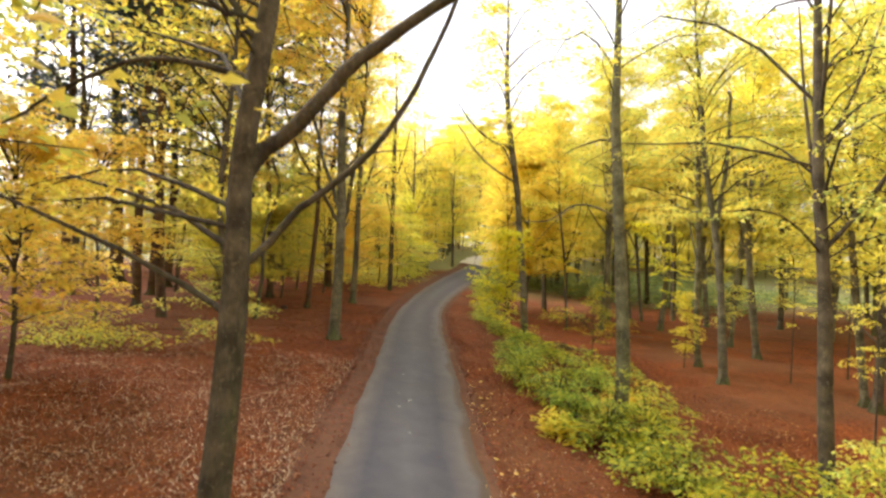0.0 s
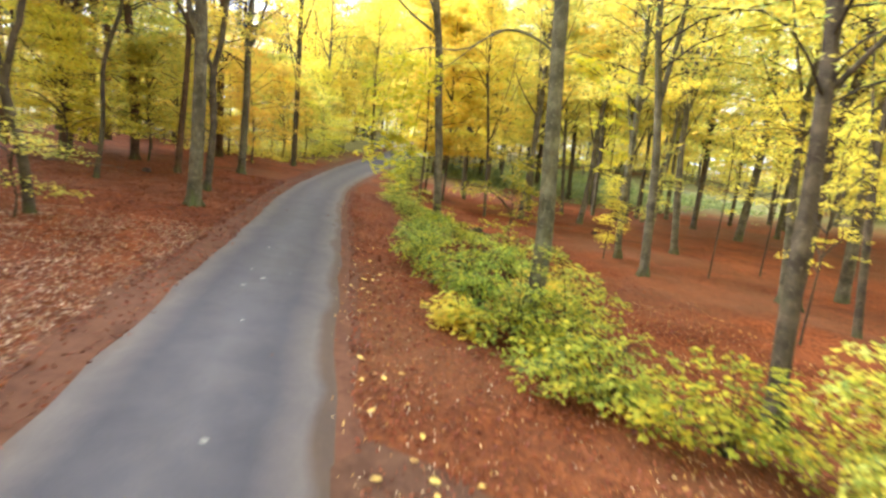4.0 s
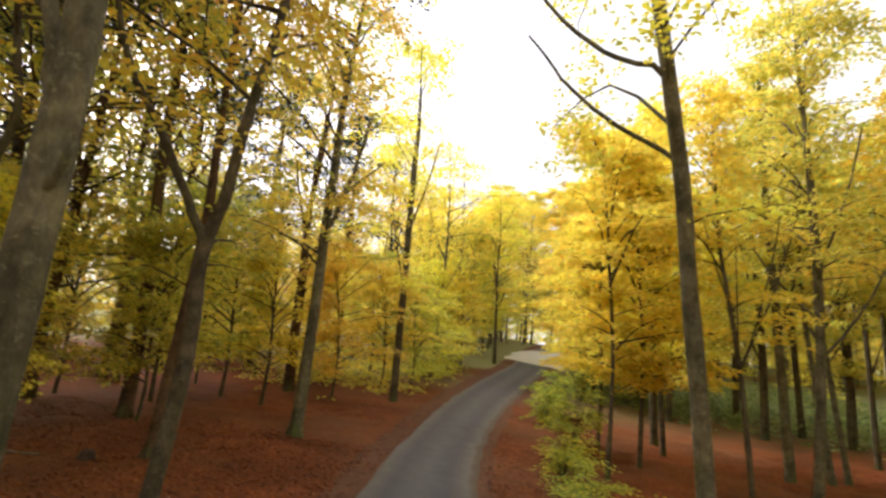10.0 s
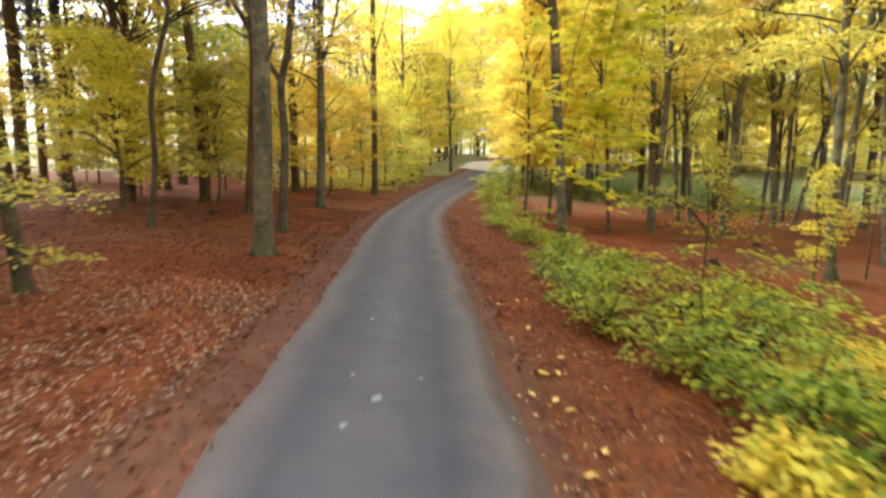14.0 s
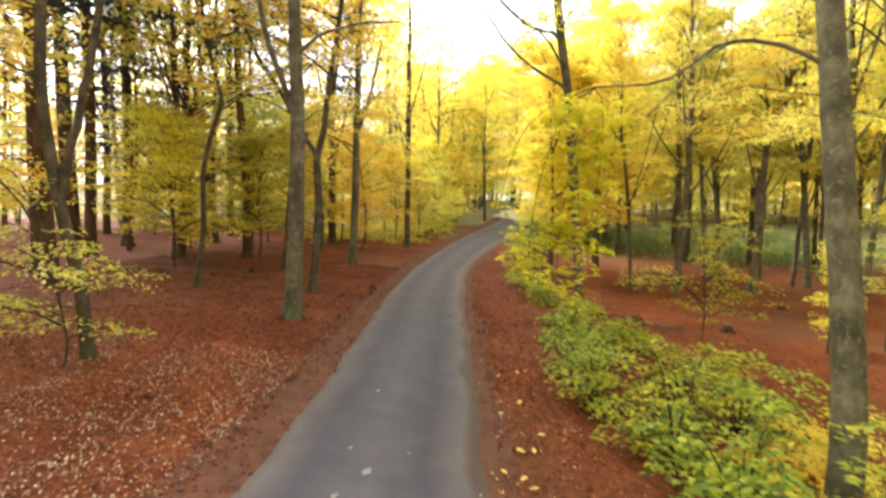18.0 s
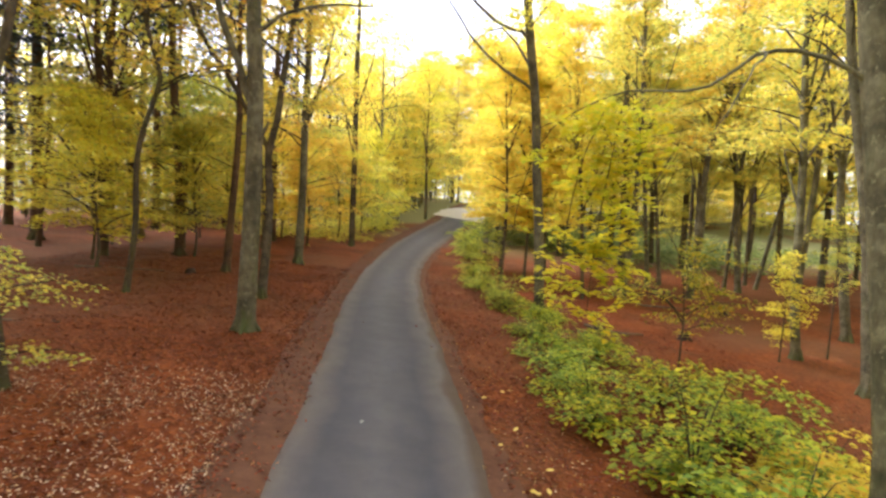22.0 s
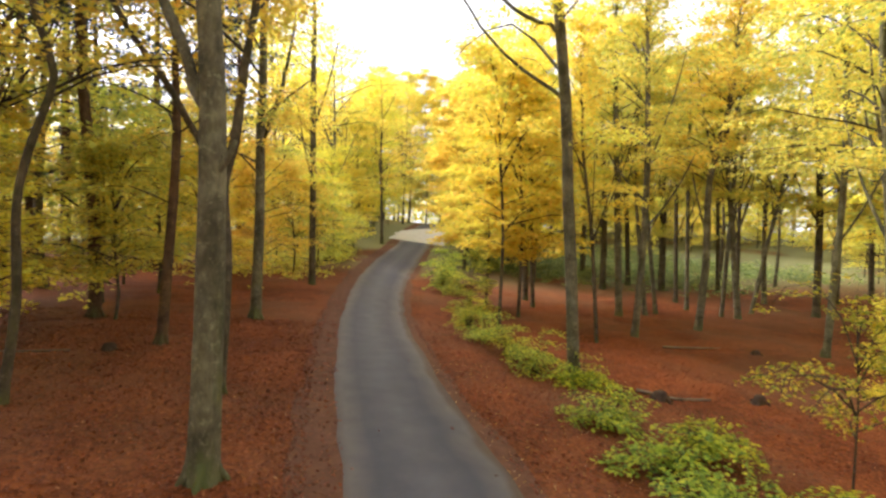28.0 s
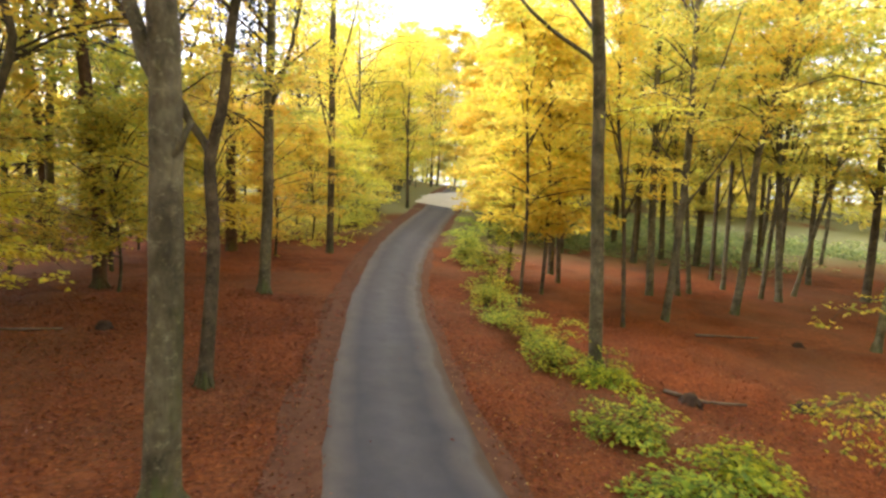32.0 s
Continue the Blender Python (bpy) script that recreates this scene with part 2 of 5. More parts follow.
def litter_ground():
    """Forest floor: brown and red leaves in layers, darker soil where they are thin."""
    m, nt, bsdf, node, link = material("leaf_covered_ground")
    tex = node("ShaderNodeTexCoord")
    warp = node("ShaderNodeTexNoise", Scale=6.0, Detail=3.0)
    link(tex.outputs["Object"], warp.inputs["Vector"])
    bent = node("ShaderNodeMixRGB", Fac=0.06)
    link(tex.outputs["Object"], bent.inputs[1])
    link(warp.outputs["Color"], bent.inputs[2])
    cell = node("ShaderNodeTexVoronoi", Scale=15.0)
    link(bent.outputs[0], cell.inputs["Vector"])
    pick = node("ShaderNodeSeparateColor")
    link(cell.outputs["Color"], pick.inputs[0])
    leaf = ramp(nt, [(0.0, (0.099, 0.028, 0.008)), (0.3, (0.136, 0.038, 0.011)), (0.6, (0.172, 0.048, 0.014)), (0.88, (0.213, 0.067, 0.019)), (1.0, (0.271, 0.089, 0.028))])
    link(pick.outputs[0], leaf.inputs[0])
    wide = node("ShaderNodeTexNoise", Scale=0.35, Detail=5.0, Roughness=0.6)
    link(tex.outputs["Object"], wide.inputs["Vector"])
    soil = ramp(nt, [(0.38, (0.55, 0.5, 0.48)), (0.6, (1.08, 1.02, 1.0))])
    link(wide.outputs[0], soil.inputs[0])
    mul = node("ShaderNodeMixRGB", Fac=0.8)
    mul.blend_type = "MULTIPLY"
    link(leaf.outputs[0], mul.inputs[1])
    link(soil.outputs[0], mul.inputs[2])
    # drier, greyer drifts of leaves; the grey also paints in some distance haze
    dry = node("ShaderNodeTexNoise", Scale=0.11, Detail=6.0, Roughness=0.65)
    link(tex.outputs["Object"], dry.inputs["Vector"])
    drier = ramp(nt, [(0.44, (0, 0, 0)), (0.64, (0.65, 0.65, 0.65))])
    link(dry.outputs[0], drier.inputs[0])
    mixed = node("ShaderNodeMixRGB")
    link(drier.outputs[0], mixed.inputs[0])
    link(mul.outputs[0], mixed.inputs[1])
    mixed.inputs[2].default_value = (0.140, 0.072, 0.036, 1)
    # low green growth in patches far off among the trees
    xyz = node("ShaderNodeSeparateXYZ")
    link(tex.outputs["Object"], xyz.inputs[0])
    back = node("ShaderNodeMapRange")
    back.inputs["From Min"].default_value, back.inputs["From Max"].default_value = 50.0, 62.0
    link(xyz.outputs["Y"], back.inputs["Value"])
    spot = node("ShaderNodeTexNoise", Scale=0.13, Detail=4.0)
    link(tex.outputs["Object"], spot.inputs["Vector"])
    spots = ramp(nt, [(0.30, (0, 0, 0)), (0.46, (1, 1, 1))])
    link(spot.outputs[0], spots.inputs[0])
    both = node("ShaderNodeMath")
    both.operation = "MULTIPLY"
    link(back.outputs[0], both.inputs[0])
    link(spots.outputs[0], both.inputs[1])
    grass = node("ShaderNodeMixRGB")
    link(both.outputs[0], grass.inputs[0])
    link(mixed.outputs[0], grass.inputs[1])
    grass.inputs[2].default_value = (0.17, 0.17, 0.075, 1)
    link(grass.outputs[0], bsdf.inputs["Base Color"])
    bsdf.inputs["Roughness"].default_value = 0.85
    bsdf.inputs["Specular IOR Level"].default_value = 0.12
    bump = node("ShaderNodeBump", Strength=0.7, Distance=0.03)
    link(cell.outputs["Distance"], bump.inputs["Height"])
    link(bump.outputs[0], bsdf.inputs["Normal"])
    return m


def asphalt():
    """Worn grey asphalt: wheel tracks darker, crown and edges paler and dusty."""
    m, nt, bsdf, node, link = material("worn_asphalt")
    tex, uv = node("ShaderNodeTexCoord"), node("ShaderNodeUVMap")
    xyz = node("ShaderNodeSeparateXYZ")
    link(uv.outputs[0], xyz.inputs[0])
    wave = node("ShaderNodeTexNoise", Scale=0.8, Detail=3.0)
    link(tex.outputs["Object"], wave.inputs["Vector"])
    wob = node("ShaderNodeMath")
    wob.operation = "MULTIPLY_ADD"
    wob.inputs[1].default_value = 0.14
    link(wave.outputs[0], wob.inputs[0])
    link(xyz.outputs["X"], wob.inputs[2])
    across = ramp(nt, [(0.04, (0.085, 0.060, 0.045)), (0.15, (0.118, 0.106, 0.104)), (0.3, (0.060, 0.061, 0.076)), (0.54, (0.092, 0.091, 0.104)), (0.78, (0.059, 0.060, 0.075)), (0.95, (0.118, 0.107, 0.106)), (1.0, (0.085, 0.060, 0.045))])
    link(wob.outputs[0], across.inputs[0])
    stone = node("ShaderNodeTexNoise", Scale=90.0, Detail=4.0, Roughness=0.8)
    link(tex.outputs["Object"], stone.inputs["Vector"])
    speck = ramp(nt, [(0.35, (0.7, 0.7, 0.7)), (0.65, (1.25, 1.25, 1.25))])
    link(stone.outputs[0], speck.inputs[0])
    mul = node("ShaderNodeMixRGB", Fac=0.8)
    mul.blend_type = "MULTIPLY"
    link(across.outputs[0], mul.inputs[1])
    link(speck.outputs[0], mul.inputs[2])
    patch = node("ShaderNodeTexNoise", Scale=1.7, Detail=5.0, Roughness=0.65)
    link(tex.outputs["Object"], patch.inputs["Vector"])
    tone = ramp(nt, [(0.35, (0.86, 0.86, 0.88)), (0.65, (1.1, 1.08, 1.05))])
    link(patch.outputs[0], tone.inputs[0])
    out = node("ShaderNodeMixRGB", Fac=1.0)
    out.blend_type = "MULTIPLY"
    link(mul.outputs[0], out.inputs[1])
    link(tone.outputs[0], out.inputs[2])
    link(out.outputs[0], bsdf.inputs["Base Color"])
    bsdf.inputs["Roughness"].default_value = 0.7
    bsdf.inputs["Specular IOR Level"].default_value = 0.3
    bump = node("ShaderNodeBump", Strength=0.35, Distance=0.006)
    link(stone.outputs[0], bump.inputs["Height"])
    link(bump.outputs[0], bsdf.inputs["Normal"])
    return m


def dirt(name, low, high):
    m, nt, bsdf, node, link = material(name)
    tex = node("ShaderNodeTexCoord")
    a = node("ShaderNodeTexNoise", Scale=3.0, Detail=8.0, Roughness=0.75)
    link(tex.outputs["Object"], a.inputs["Vector"])
    r = ramp(nt, [(0.35, low), (0.62, high)])
    link(a.outputs[0], r.inputs[0])
    link(r.outputs[0], bsdf.inputs["Base Color"])
    bsdf.inputs["Roughness"].default_value = 0.9
    bsdf.inputs["Specular IOR Level"].default_value = 0.15
    bump = node("ShaderNodeBump", Strength=0.5, Distance=0.02)
    link(a.outputs[0], bump.inputs["Height"])
    link(bump.outputs[0], bsdf.inputs["Normal"])
    return m


FLOOR, TAR = litter_ground(), asphalt()
MUD = dirt("leafy_dirt", (0.077, 0.035, 0.020), (0.147, 0.070, 0.042))
TRACK = dirt("dirt_track", (0.062, 0.030, 0.018), (0.118, 0.062, 0.038))
ROT = dirt("rotten_wood", (0.025, 0.017, 0.012), (0.075, 0.048, 0.032))
DRY = dirt("dry_wood", (0.10, 0.075, 0.05), (0.22, 0.17, 0.12))
MOSS = dirt("moss", (0.025, 0.026, 0.010), (0.055, 0.062, 0.02))
# pale ground whose colour also carries the open-sky brightness of the road end
SKYLIT_GRAVEL = dirt("skylit_gravel", (0.42, 0.40, 0.37), (0.62, 0.60, 0.56))
STRAW = dirt("dry_grass", (0.34, 0.26, 0.14), (0.55, 0.44, 0.26))
CHALK = dirt("pale_dropping", (0.20, 0.20, 0.19), (0.30, 0.30, 0.29))


# ---- mesh helpers ----
def mesh(name, verts, quads, mat, parent=None, label="", smooth=False, uv=None):
    """One mesh object from arrays of points and four-sided faces."""
    verts, quads = np.ascontiguousarray(verts, dtype=np.float32), np.ascontiguousarray(quads, dtype=np.int32)
    me = bpy.data.meshes.new(name)
    me.vertices.add(len(verts))
    me.vertices.foreach_set("co", verts.ravel())
    me.loops.add(quads.size)
    me.loops.foreach_set("vertex_index", quads.ravel())
    me.polygons.add(len(quads))
    me.polygons.foreach_set("loop_start", np.arange(0, quads.size, 4, dtype=np.int32))
    me.polygons.foreach_set("loop_total", np.full(len(quads), 4, dtype=np.int32))
    if smooth:
        me.polygons.foreach_set("use_smooth", np.ones(len(quads), dtype=bool))
    me.materials.append(mat)
    if uv is not None:
        layer = me.uv_layers.new(name="UVMap")
        layer.data.foreach_set("uv", np.ascontiguousarray(uv[quads.ravel()], dtype=np.float32).ravel())
    me.update(calc_edges=True)
    me.validate()
    ob = new(name, me)
    if parent is not None:
        ob.parent = parent
    if label:
        ob["label"] = label
    return ob


def thing(name, x, y, label, category, group="", z=None):
    """An Empty at the foot of a thing, to carry its parts."""
    ob = new(name)
    ob.location = (x, y, floor_z(x, y) if z is None else z)
    return tagged(ob, label, category, group)


def curve_points(pts, step):
    """A smooth line through the points, with a point about every step metres."""
    pts = np.asarray(pts, float)
    p = np.vstack([2 * pts[0] - pts[1], pts, 2 * pts[-1] - pts[-2]])
    out = []
    for i in range(1, len(p) - 2):
        n = max(2, int(np.linalg.norm(p[i + 1] - p[i]) / step))
        for t in np.arange(n) / n:
            out.append(0.5 * (2 * p[i] + (p[i + 1] - p[i - 1]) * t + (2 * p[i - 1] - 5 * p[i] + 4 * p[i + 1] - p[i + 2]) * t**2 + (3 * p[i] - p[i - 1] - 3 * p[i + 1] + p[i + 2]) * t**3))
    out.append(p[-2])
    return np.array(out)


def tube(line, radii, sides, rng, wobble=0.06, flare=0.0):
    """A closed, tapered, slightly lumpy tube along a line."""
    line, n = np.asarray(line, float), len(line)
    way = np.gradient(line, axis=0)
    way /= np.linalg.norm(way, axis=1)[:, None] + 1e-9
    side = np.cross(way, (0.31, 0.95, 0.05))
    side /= np.linalg.norm(side, axis=1)[:, None] + 1e-9
    up = np.cross(way, side)
    a = np.arange(sides) / sides * 2 * np.pi
    r = np.asarray(radii)[:, None] * (1 + wobble * rng.standard_normal((n, sides)) * 0.5)
    slow = np.cumsum(rng.standard_normal(n)) * 0.15
    r = r * (1 + wobble * np.sin(2 * a[None, :] + slow[:, None]))
    if flare:
        h = line[:, 2] - line[0, 2]
        lobes = 1 + 0.35 * np.sin(a * 4 + rng.uniform(0, 6)) + 0.2 * np.sin(a * 3 + 1)
        r = r * (1 + flare * np.exp(-np.maximum(h, 0) / 0.22)[:, None] * lobes[None, :])
    v = line[:, None, :] + r[:, :, None] * (np.cos(a)[None, :, None] * side[:, None, :] + np.sin(a)[None, :, None] * up[:, None, :])
    v = np.vstack([v.reshape(-1, 3), line[:1], line[-1:]])
    i, j = np.meshgrid(np.arange(n - 1), np.arange(sides), indexing="ij")
    k = (j + 1) % sides
    q = np.stack([i * sides + j, i * sides + k, (i + 1) * sides + k, (i + 1) * sides + j], -1).reshape(-1, 4)
    j = np.arange(0, sides - sides % 2, 2)
    cap = np.stack([np.full_like(j, n * sides + 1), (n - 1) * sides + j, (n - 1) * sides + (j + 1) % sides, (n - 1) * sides + (j + 2) % sides], -1)
    return v, np.vstack([q, cap])


def joined(pieces):
    vs, qs, at = [], [], 0
    for v, q in pieces:
        vs.append(v)
        qs.append(q + at)
        at += len(v)
    return np.vstack(vs), np.vstack(qs)


def leaves(centres, ways, count, length, reach, rng, flat=0.45, shape=0.62, droop=0.25):
    """Sprays of leaves: round each centre, count leaves in a flat, drooping fan along its way. Each leaf is a folded four-cornered blade."""
    c = np.repeat(np.asarray(centres), count, axis=0)
    w = np.repeat(np.asarray(ways), count, axis=0)
    n = len(c)
    level = np.stack([-w[:, 1], w[:, 0], np.zeros(n)], 1)
    level /= np.linalg.norm(level, axis=1)[:, None] + 1e-6
    along, aside = rng.uniform(-1, 1, n), rng.uniform(-1, 1, n)
    aside *= 1 - 0.55 * np.abs(along)
    c = c + w * (along * reach)[:, None] + level * (aside * reach * 0.75)[:, None]
    c[:, 2] += rng.normal(0, 0.10 * reach, n) - droop * reach * (aside**2 + np.maximum(along, 0) ** 2) * 0.8
    up = np.stack([rng.normal(0, flat, n), rng.normal(0, flat, n), np.ones(n)], 1)
    up /= np.linalg.norm(up, axis=1)[:, None]
    a = w + level * (aside * 1.3)[:, None] + rng.normal(0, 0.45, (n, 3))
    a -= up * (a * up).sum(1)[:, None]
    a /= np.linalg.norm(a, axis=1)[:, None] + 1e-6
    b = np.cross(up, a)
    size = length * rng.uniform(0.65, 1.25, n)[:, None]
    fold = up * size * 0.10
    v = np.stack([c - a * size * 0.5, c + b * size * shape * 0.5 + fold, c + a * size * 0.5 - up * size * 0.12, c - b * size * shape * 0.5 + fold], 1).reshape(-1, 3)
    return v, np.arange(4 * n).reshape(-1, 4)


def off_road(p, low=1.95, high=2.3):
    """Which points keep clear of the open lane over the road."""
    d = np.abs(p[:, 0] - road_x(p[:, 1])) + 3 * ((p[:, 1] > 56) & (p[:, 2] > 7))  # far off the crowns meet over the road
    return d > np.where(p[:, 2] < 7, low, high) - np.clip((p[:, 1] - 45) * 0.05, 0, 1.2)


# ---- trees ----
def boughs(axis, heights, count, spread, rng, lift=0.6, lean=None, per=7, taper=True):
    """Side branches from a stem, and the centres and ways of the sprays that they carry."""
    lo, hi = heights
    lines, centres, ways = [], [], []
    heavy, uneven = rng.uniform(0, 2 * math.pi), rng.uniform(0.15, 0.45)  # no crown is the same all round
    for i in range(count):
        h = lo + (hi - lo) * ((i + rng.uniform(0, 1)) / count) ** 0.9
        foot = np.array([np.interp(h, axis[:, 2], axis[:, k]) for k in range(3)])
        part = (h - lo) / max(hi - lo, 0.1)
        far = spread * (0.55 + 0.75 * math.sin(math.pi * min(1, 0.25 + 0.75 * part))) * rng.uniform(0.55, 1.1)
        if taper:
            far *= 1.0 - 0.10 * part
        turn = rng.uniform(0, 2 * math.pi) if lean is None else lean + rng.normal(0, 0.9)
        far *= 1.0 + uneven * math.cos(turn - heavy + 2.0 * part)
        way = np.array([math.cos(turn), math.sin(turn), 0])
        bend = np.array([-way[1], way[0], 0]) * rng.normal(0, 0.18)
        s = np.linspace(0, 1, 6)[:, None]
        rise = lift * (0.5 + 1.5 * part) * rng.uniform(0.4, 1.8)
        line = foot + far * (s * way + s**2 * bend) + np.array([0, 0, 1]) * far * (rise * s * 1.6 - rise * 1.3 * s**2) + rng.normal(0, 0.03 * far, (6, 3)) * s
        lines.append((line, far))
        for k in range(per):
            t = 0.22 + 0.78 * (k + rng.uniform(0, 1)) / per
            p = np.array([np.interp(t, s[:, 0], line[:, q]) for q in range(3)])
            out = way + np.array([-way[1], way[0], 0]) * rng.normal(0, 0.7)
            out /= np.linalg.norm(out)
            centres.append(p + np.array([-way[1], way[0], 0]) * rng.normal(0, 0.16 * far * (1.1 - 0.5 * t)) + np.array([0, 0, rng.normal(0, 0.12)]))
            ways.append(out)
    return lines, np.array(centres), np.array(ways)


SEED = [10]


def tree(name, pts, r0, r1, height, crown, bark, mat, label, group="", limbs=(), hang=()):
    """A tree on its own line: trunk, limbs, branches and crown. crown: foliage from, to (metres over its foot), spread, branches, sprays on each, leaves in a spray, leaf length, spray reach."""
    SEED[0] += 1
    rng = np.random.default_rng(SEED[0])
    pts = np.array(pts, float)
    x, y = pts[0, :2]
    pts[0, 2] = floor_z(x, y)
    base = pts[0].copy()
    foot = thing(name, x, y, label, "tree", group, float(base[2]))
    top = pts[-1] + 0.0
    go = pts[-1] - pts[-2]
    go /= np.linalg.norm(go)
    more = [pts]
    known = top[2] - base[2]
    while top[2] - base[2] < height:
        go = go * 0.75 + np.array([rng.normal(0, 0.10), rng.normal(0, 0.10), 1.0]) * 0.3
        go /= np.linalg.norm(go)
        top = top + go * 1.6
        more.append(top[None])
    line = curve_points(np.vstack(more), 0.35 if y < 36 else 1.2)
    low = np.vstack([line[0] - [0, 0, 0.25], line[0] + (line[1] - line[0]) * [[0.0], [0.25], [0.55]], line[1:]])
    h = low[:, 2] - base[2]
    rad = np.where(h < known, r0 + (r1 - r0) * np.clip(h / max(known, 0.5), 0, 1), r1 * np.clip(1 - (h - known) / max(height - known, 1) * 0.93, 0.07, 1))
    v, q = tube(low - base, rad, (14 if r0 > 0.12 else 9) if y < 36 else 8, rng, 0.045, 0.55)
    mesh("trunk", v, q, bark, foot, smooth=True)
    if y < 36 and r0 > 0.12:
        for i in range(5):
            turn = i * 1.256 + rng.uniform(-0.35, 0.35)
            d, far = np.array([math.cos(turn), math.sin(turn), 0.0]), rng.uniform(1.35, 1.9) * r0
            tip = d * far
            drop = floor_z(x + tip[0], y + tip[1]) - base[2]
            v, q = tube(np.array([d * r0 * 0.55 + [0, 0, 0.32], d * r0 * 0.98 + [0, 0, 0.12], d * (r0 + far) * 0.5 + [0, 0, 0.02 + drop * 0.5], tip + [0, 0, drop - 0.07]]), np.array([0.5, 0.42, 0.3, 0.12]) * r0, 7, rng, 0.1)
            mesh("root", v, q, bark, foot, smooth=True)
    for limb_pts, a, b in limbs:
        ll = curve_points(limb_pts, 0.3)
        if len(limb_pts) > 3:
            ll = ll + rng.normal(0, 0.012, ll.shape)
        v, q = tube(ll - base, np.linspace(a, b, len(ll)), 8, rng, 0.06)
        mesh("limb", v, q, bark, foot, smooth=True)
    if height > 12 and not limbs and (x > 0 or y > 36):
        for i in range(4 if y < 60 else 3):  # steep limbs that part from the stem
            h0 = base[2] + height * rng.uniform(0.24, 0.5)
            at = np.array([np.interp(h0, line[:, 2], line[:, k]) for k in range(3)])
            turn, far, up = i * 1.9 + rng.uniform(-0.6, 0.6), rng.uniform(0.9, 2.3), rng.uniform(3.2, 5.5)
            d = np.array([math.cos(turn), math.sin(turn), 0.0])
            ll = curve_points([at, at + d * far * 0.3 + [0, 0, up * 0.22], at + d * far * 0.7 + [0, 0, up * 0.6], at + d * far + [0, 0, up]], 0.5 if y < 36 else 1.2)
            if not off_road(ll).all():
                continue
            v, q = tube(ll - base, np.linspace(0.5, 0.18, len(ll)) * r1, 7 if y < 36 else 5, rng, 0.06)
            mesh("limb", v, q, bark, foot, smooth=True)
    lo, hi, spread, count, per, each, size, reach = crown
    if y > 20 and height > 10:
        count, each, size, reach = int(count * (1.1 if x > 4 else 0.7)), int(each * (1.5 if x > 4 else 0.95)), size * 1.5, reach * 1.3
    lines, centres, ways = boughs(line, (base[2] + lo, base[2] + hi), count, spread, rng, per=per)
    if -20 < x < -4 and 15 < y < 36 and height > 12:  # an extra dense top, added high up to shade the left floor
        above = boughs(line, (base[2] + 11.5, base[2] + height), 32, 5.2, rng, per=8)
        lines, centres, ways = lines + above[0], np.vstack([centres, above[1]]), np.vstack([ways, above[2]])
    lines = [(l, f) for l, f in lines if off_road(l).all()]
    for hang_pts, n in hang:
        hl = curve_points(hang_pts, 0.15)
        lines.append((hl[np.linspace(0, len(hl) - 1, 6).astype(int)], 0.15))
    far_off = y > 40
    pieces = [tube((l[::2] if far_off else l) - base, np.linspace(0.006 + 0.007 * f, 0.005, 3 if far_off else len(l)), 3 if far_off else 5, rng, 0.05) for l, f in lines]
    alone = 10 if y < 36 else 0
    for v, q in pieces[:alone]:
        mesh("branch", v, q, TWIG, foot, smooth=True)
    if len(pieces) > alone:
        v, q = joined(pieces[alone:])
        tagged(mesh("branchwork", v, q, TWIG, foot, smooth=True), kind="stuff")
    keep = off_road(centres)
    centres, ways = centres[keep], ways[keep]
    v, q = leaves(centres - base, ways, each, size, reach, rng)
    sets = [(v, q)]
    for hang_pts, n in hang:
        hl = curve_points(hang_pts, 0.12)
        pick = hl[rng.integers(int(len(hl) * 0.2), len(hl), n)] + rng.normal(0, 0.15, (n, 3)) * [1, 1, 0.7]
        turn = rng.uniform(0, 6.28, n)
        sets.append(leaves(pick - base, np.stack([np.cos(turn), np.sin(turn), -0.3 + 0 * turn], 1), 17, 0.125, 0.24, rng, 0.22, 0.62, 0.3))
    mesh("crown", *sets[0], mat, foot)
    for v, q in sets[1:]:
        tagged(mesh("hanging_spray", v, q, SPRAY, foot, "bright yellow hanging spray of leaves"), kind="stuff")
    return foot


# ---- ground, road ----
def grid(xs, ys, lift=0.0):
    gx, gy = np.meshgrid(xs, ys, indexing="ij")
    v = np.stack([gx, gy, ground_z(gx, gy) + bumpy(gx, gy) + lift], -1).reshape(-1, 3)
    n, m = len(xs), len(ys)
    i, j = np.meshgrid(np.arange(n - 1), np.arange(m - 1), indexing="ij")
    return v, np.stack([i * m + j, (i + 1) * m + j, (i + 1) * m + j + 1, i * m + j + 1], -1).reshape(-1, 4)


xs = np.concatenate([[-900, -500, -260, -140, -90, -60], np.arange(-44, -14, 1.5), np.arange(-14, 14, 0.4), np.arange(14, 48, 1.5), [60, 90, 140, 260, 500, 900]])
ys = np.concatenate([[-600, -300, -120, -60, -40, -25, -15, -8, -4], np.arange(-2, 50, 0.4), np.arange(50, 130, 2.0), [140, 170, 220, 300, 450, 700, 1000, 1500]])
v, q = grid(xs, ys)
tagged(mesh("ground", v, q, FLOOR, smooth=True), "forest floor under a thick layer of red-brown beech leaves", "ground", kind="structure")


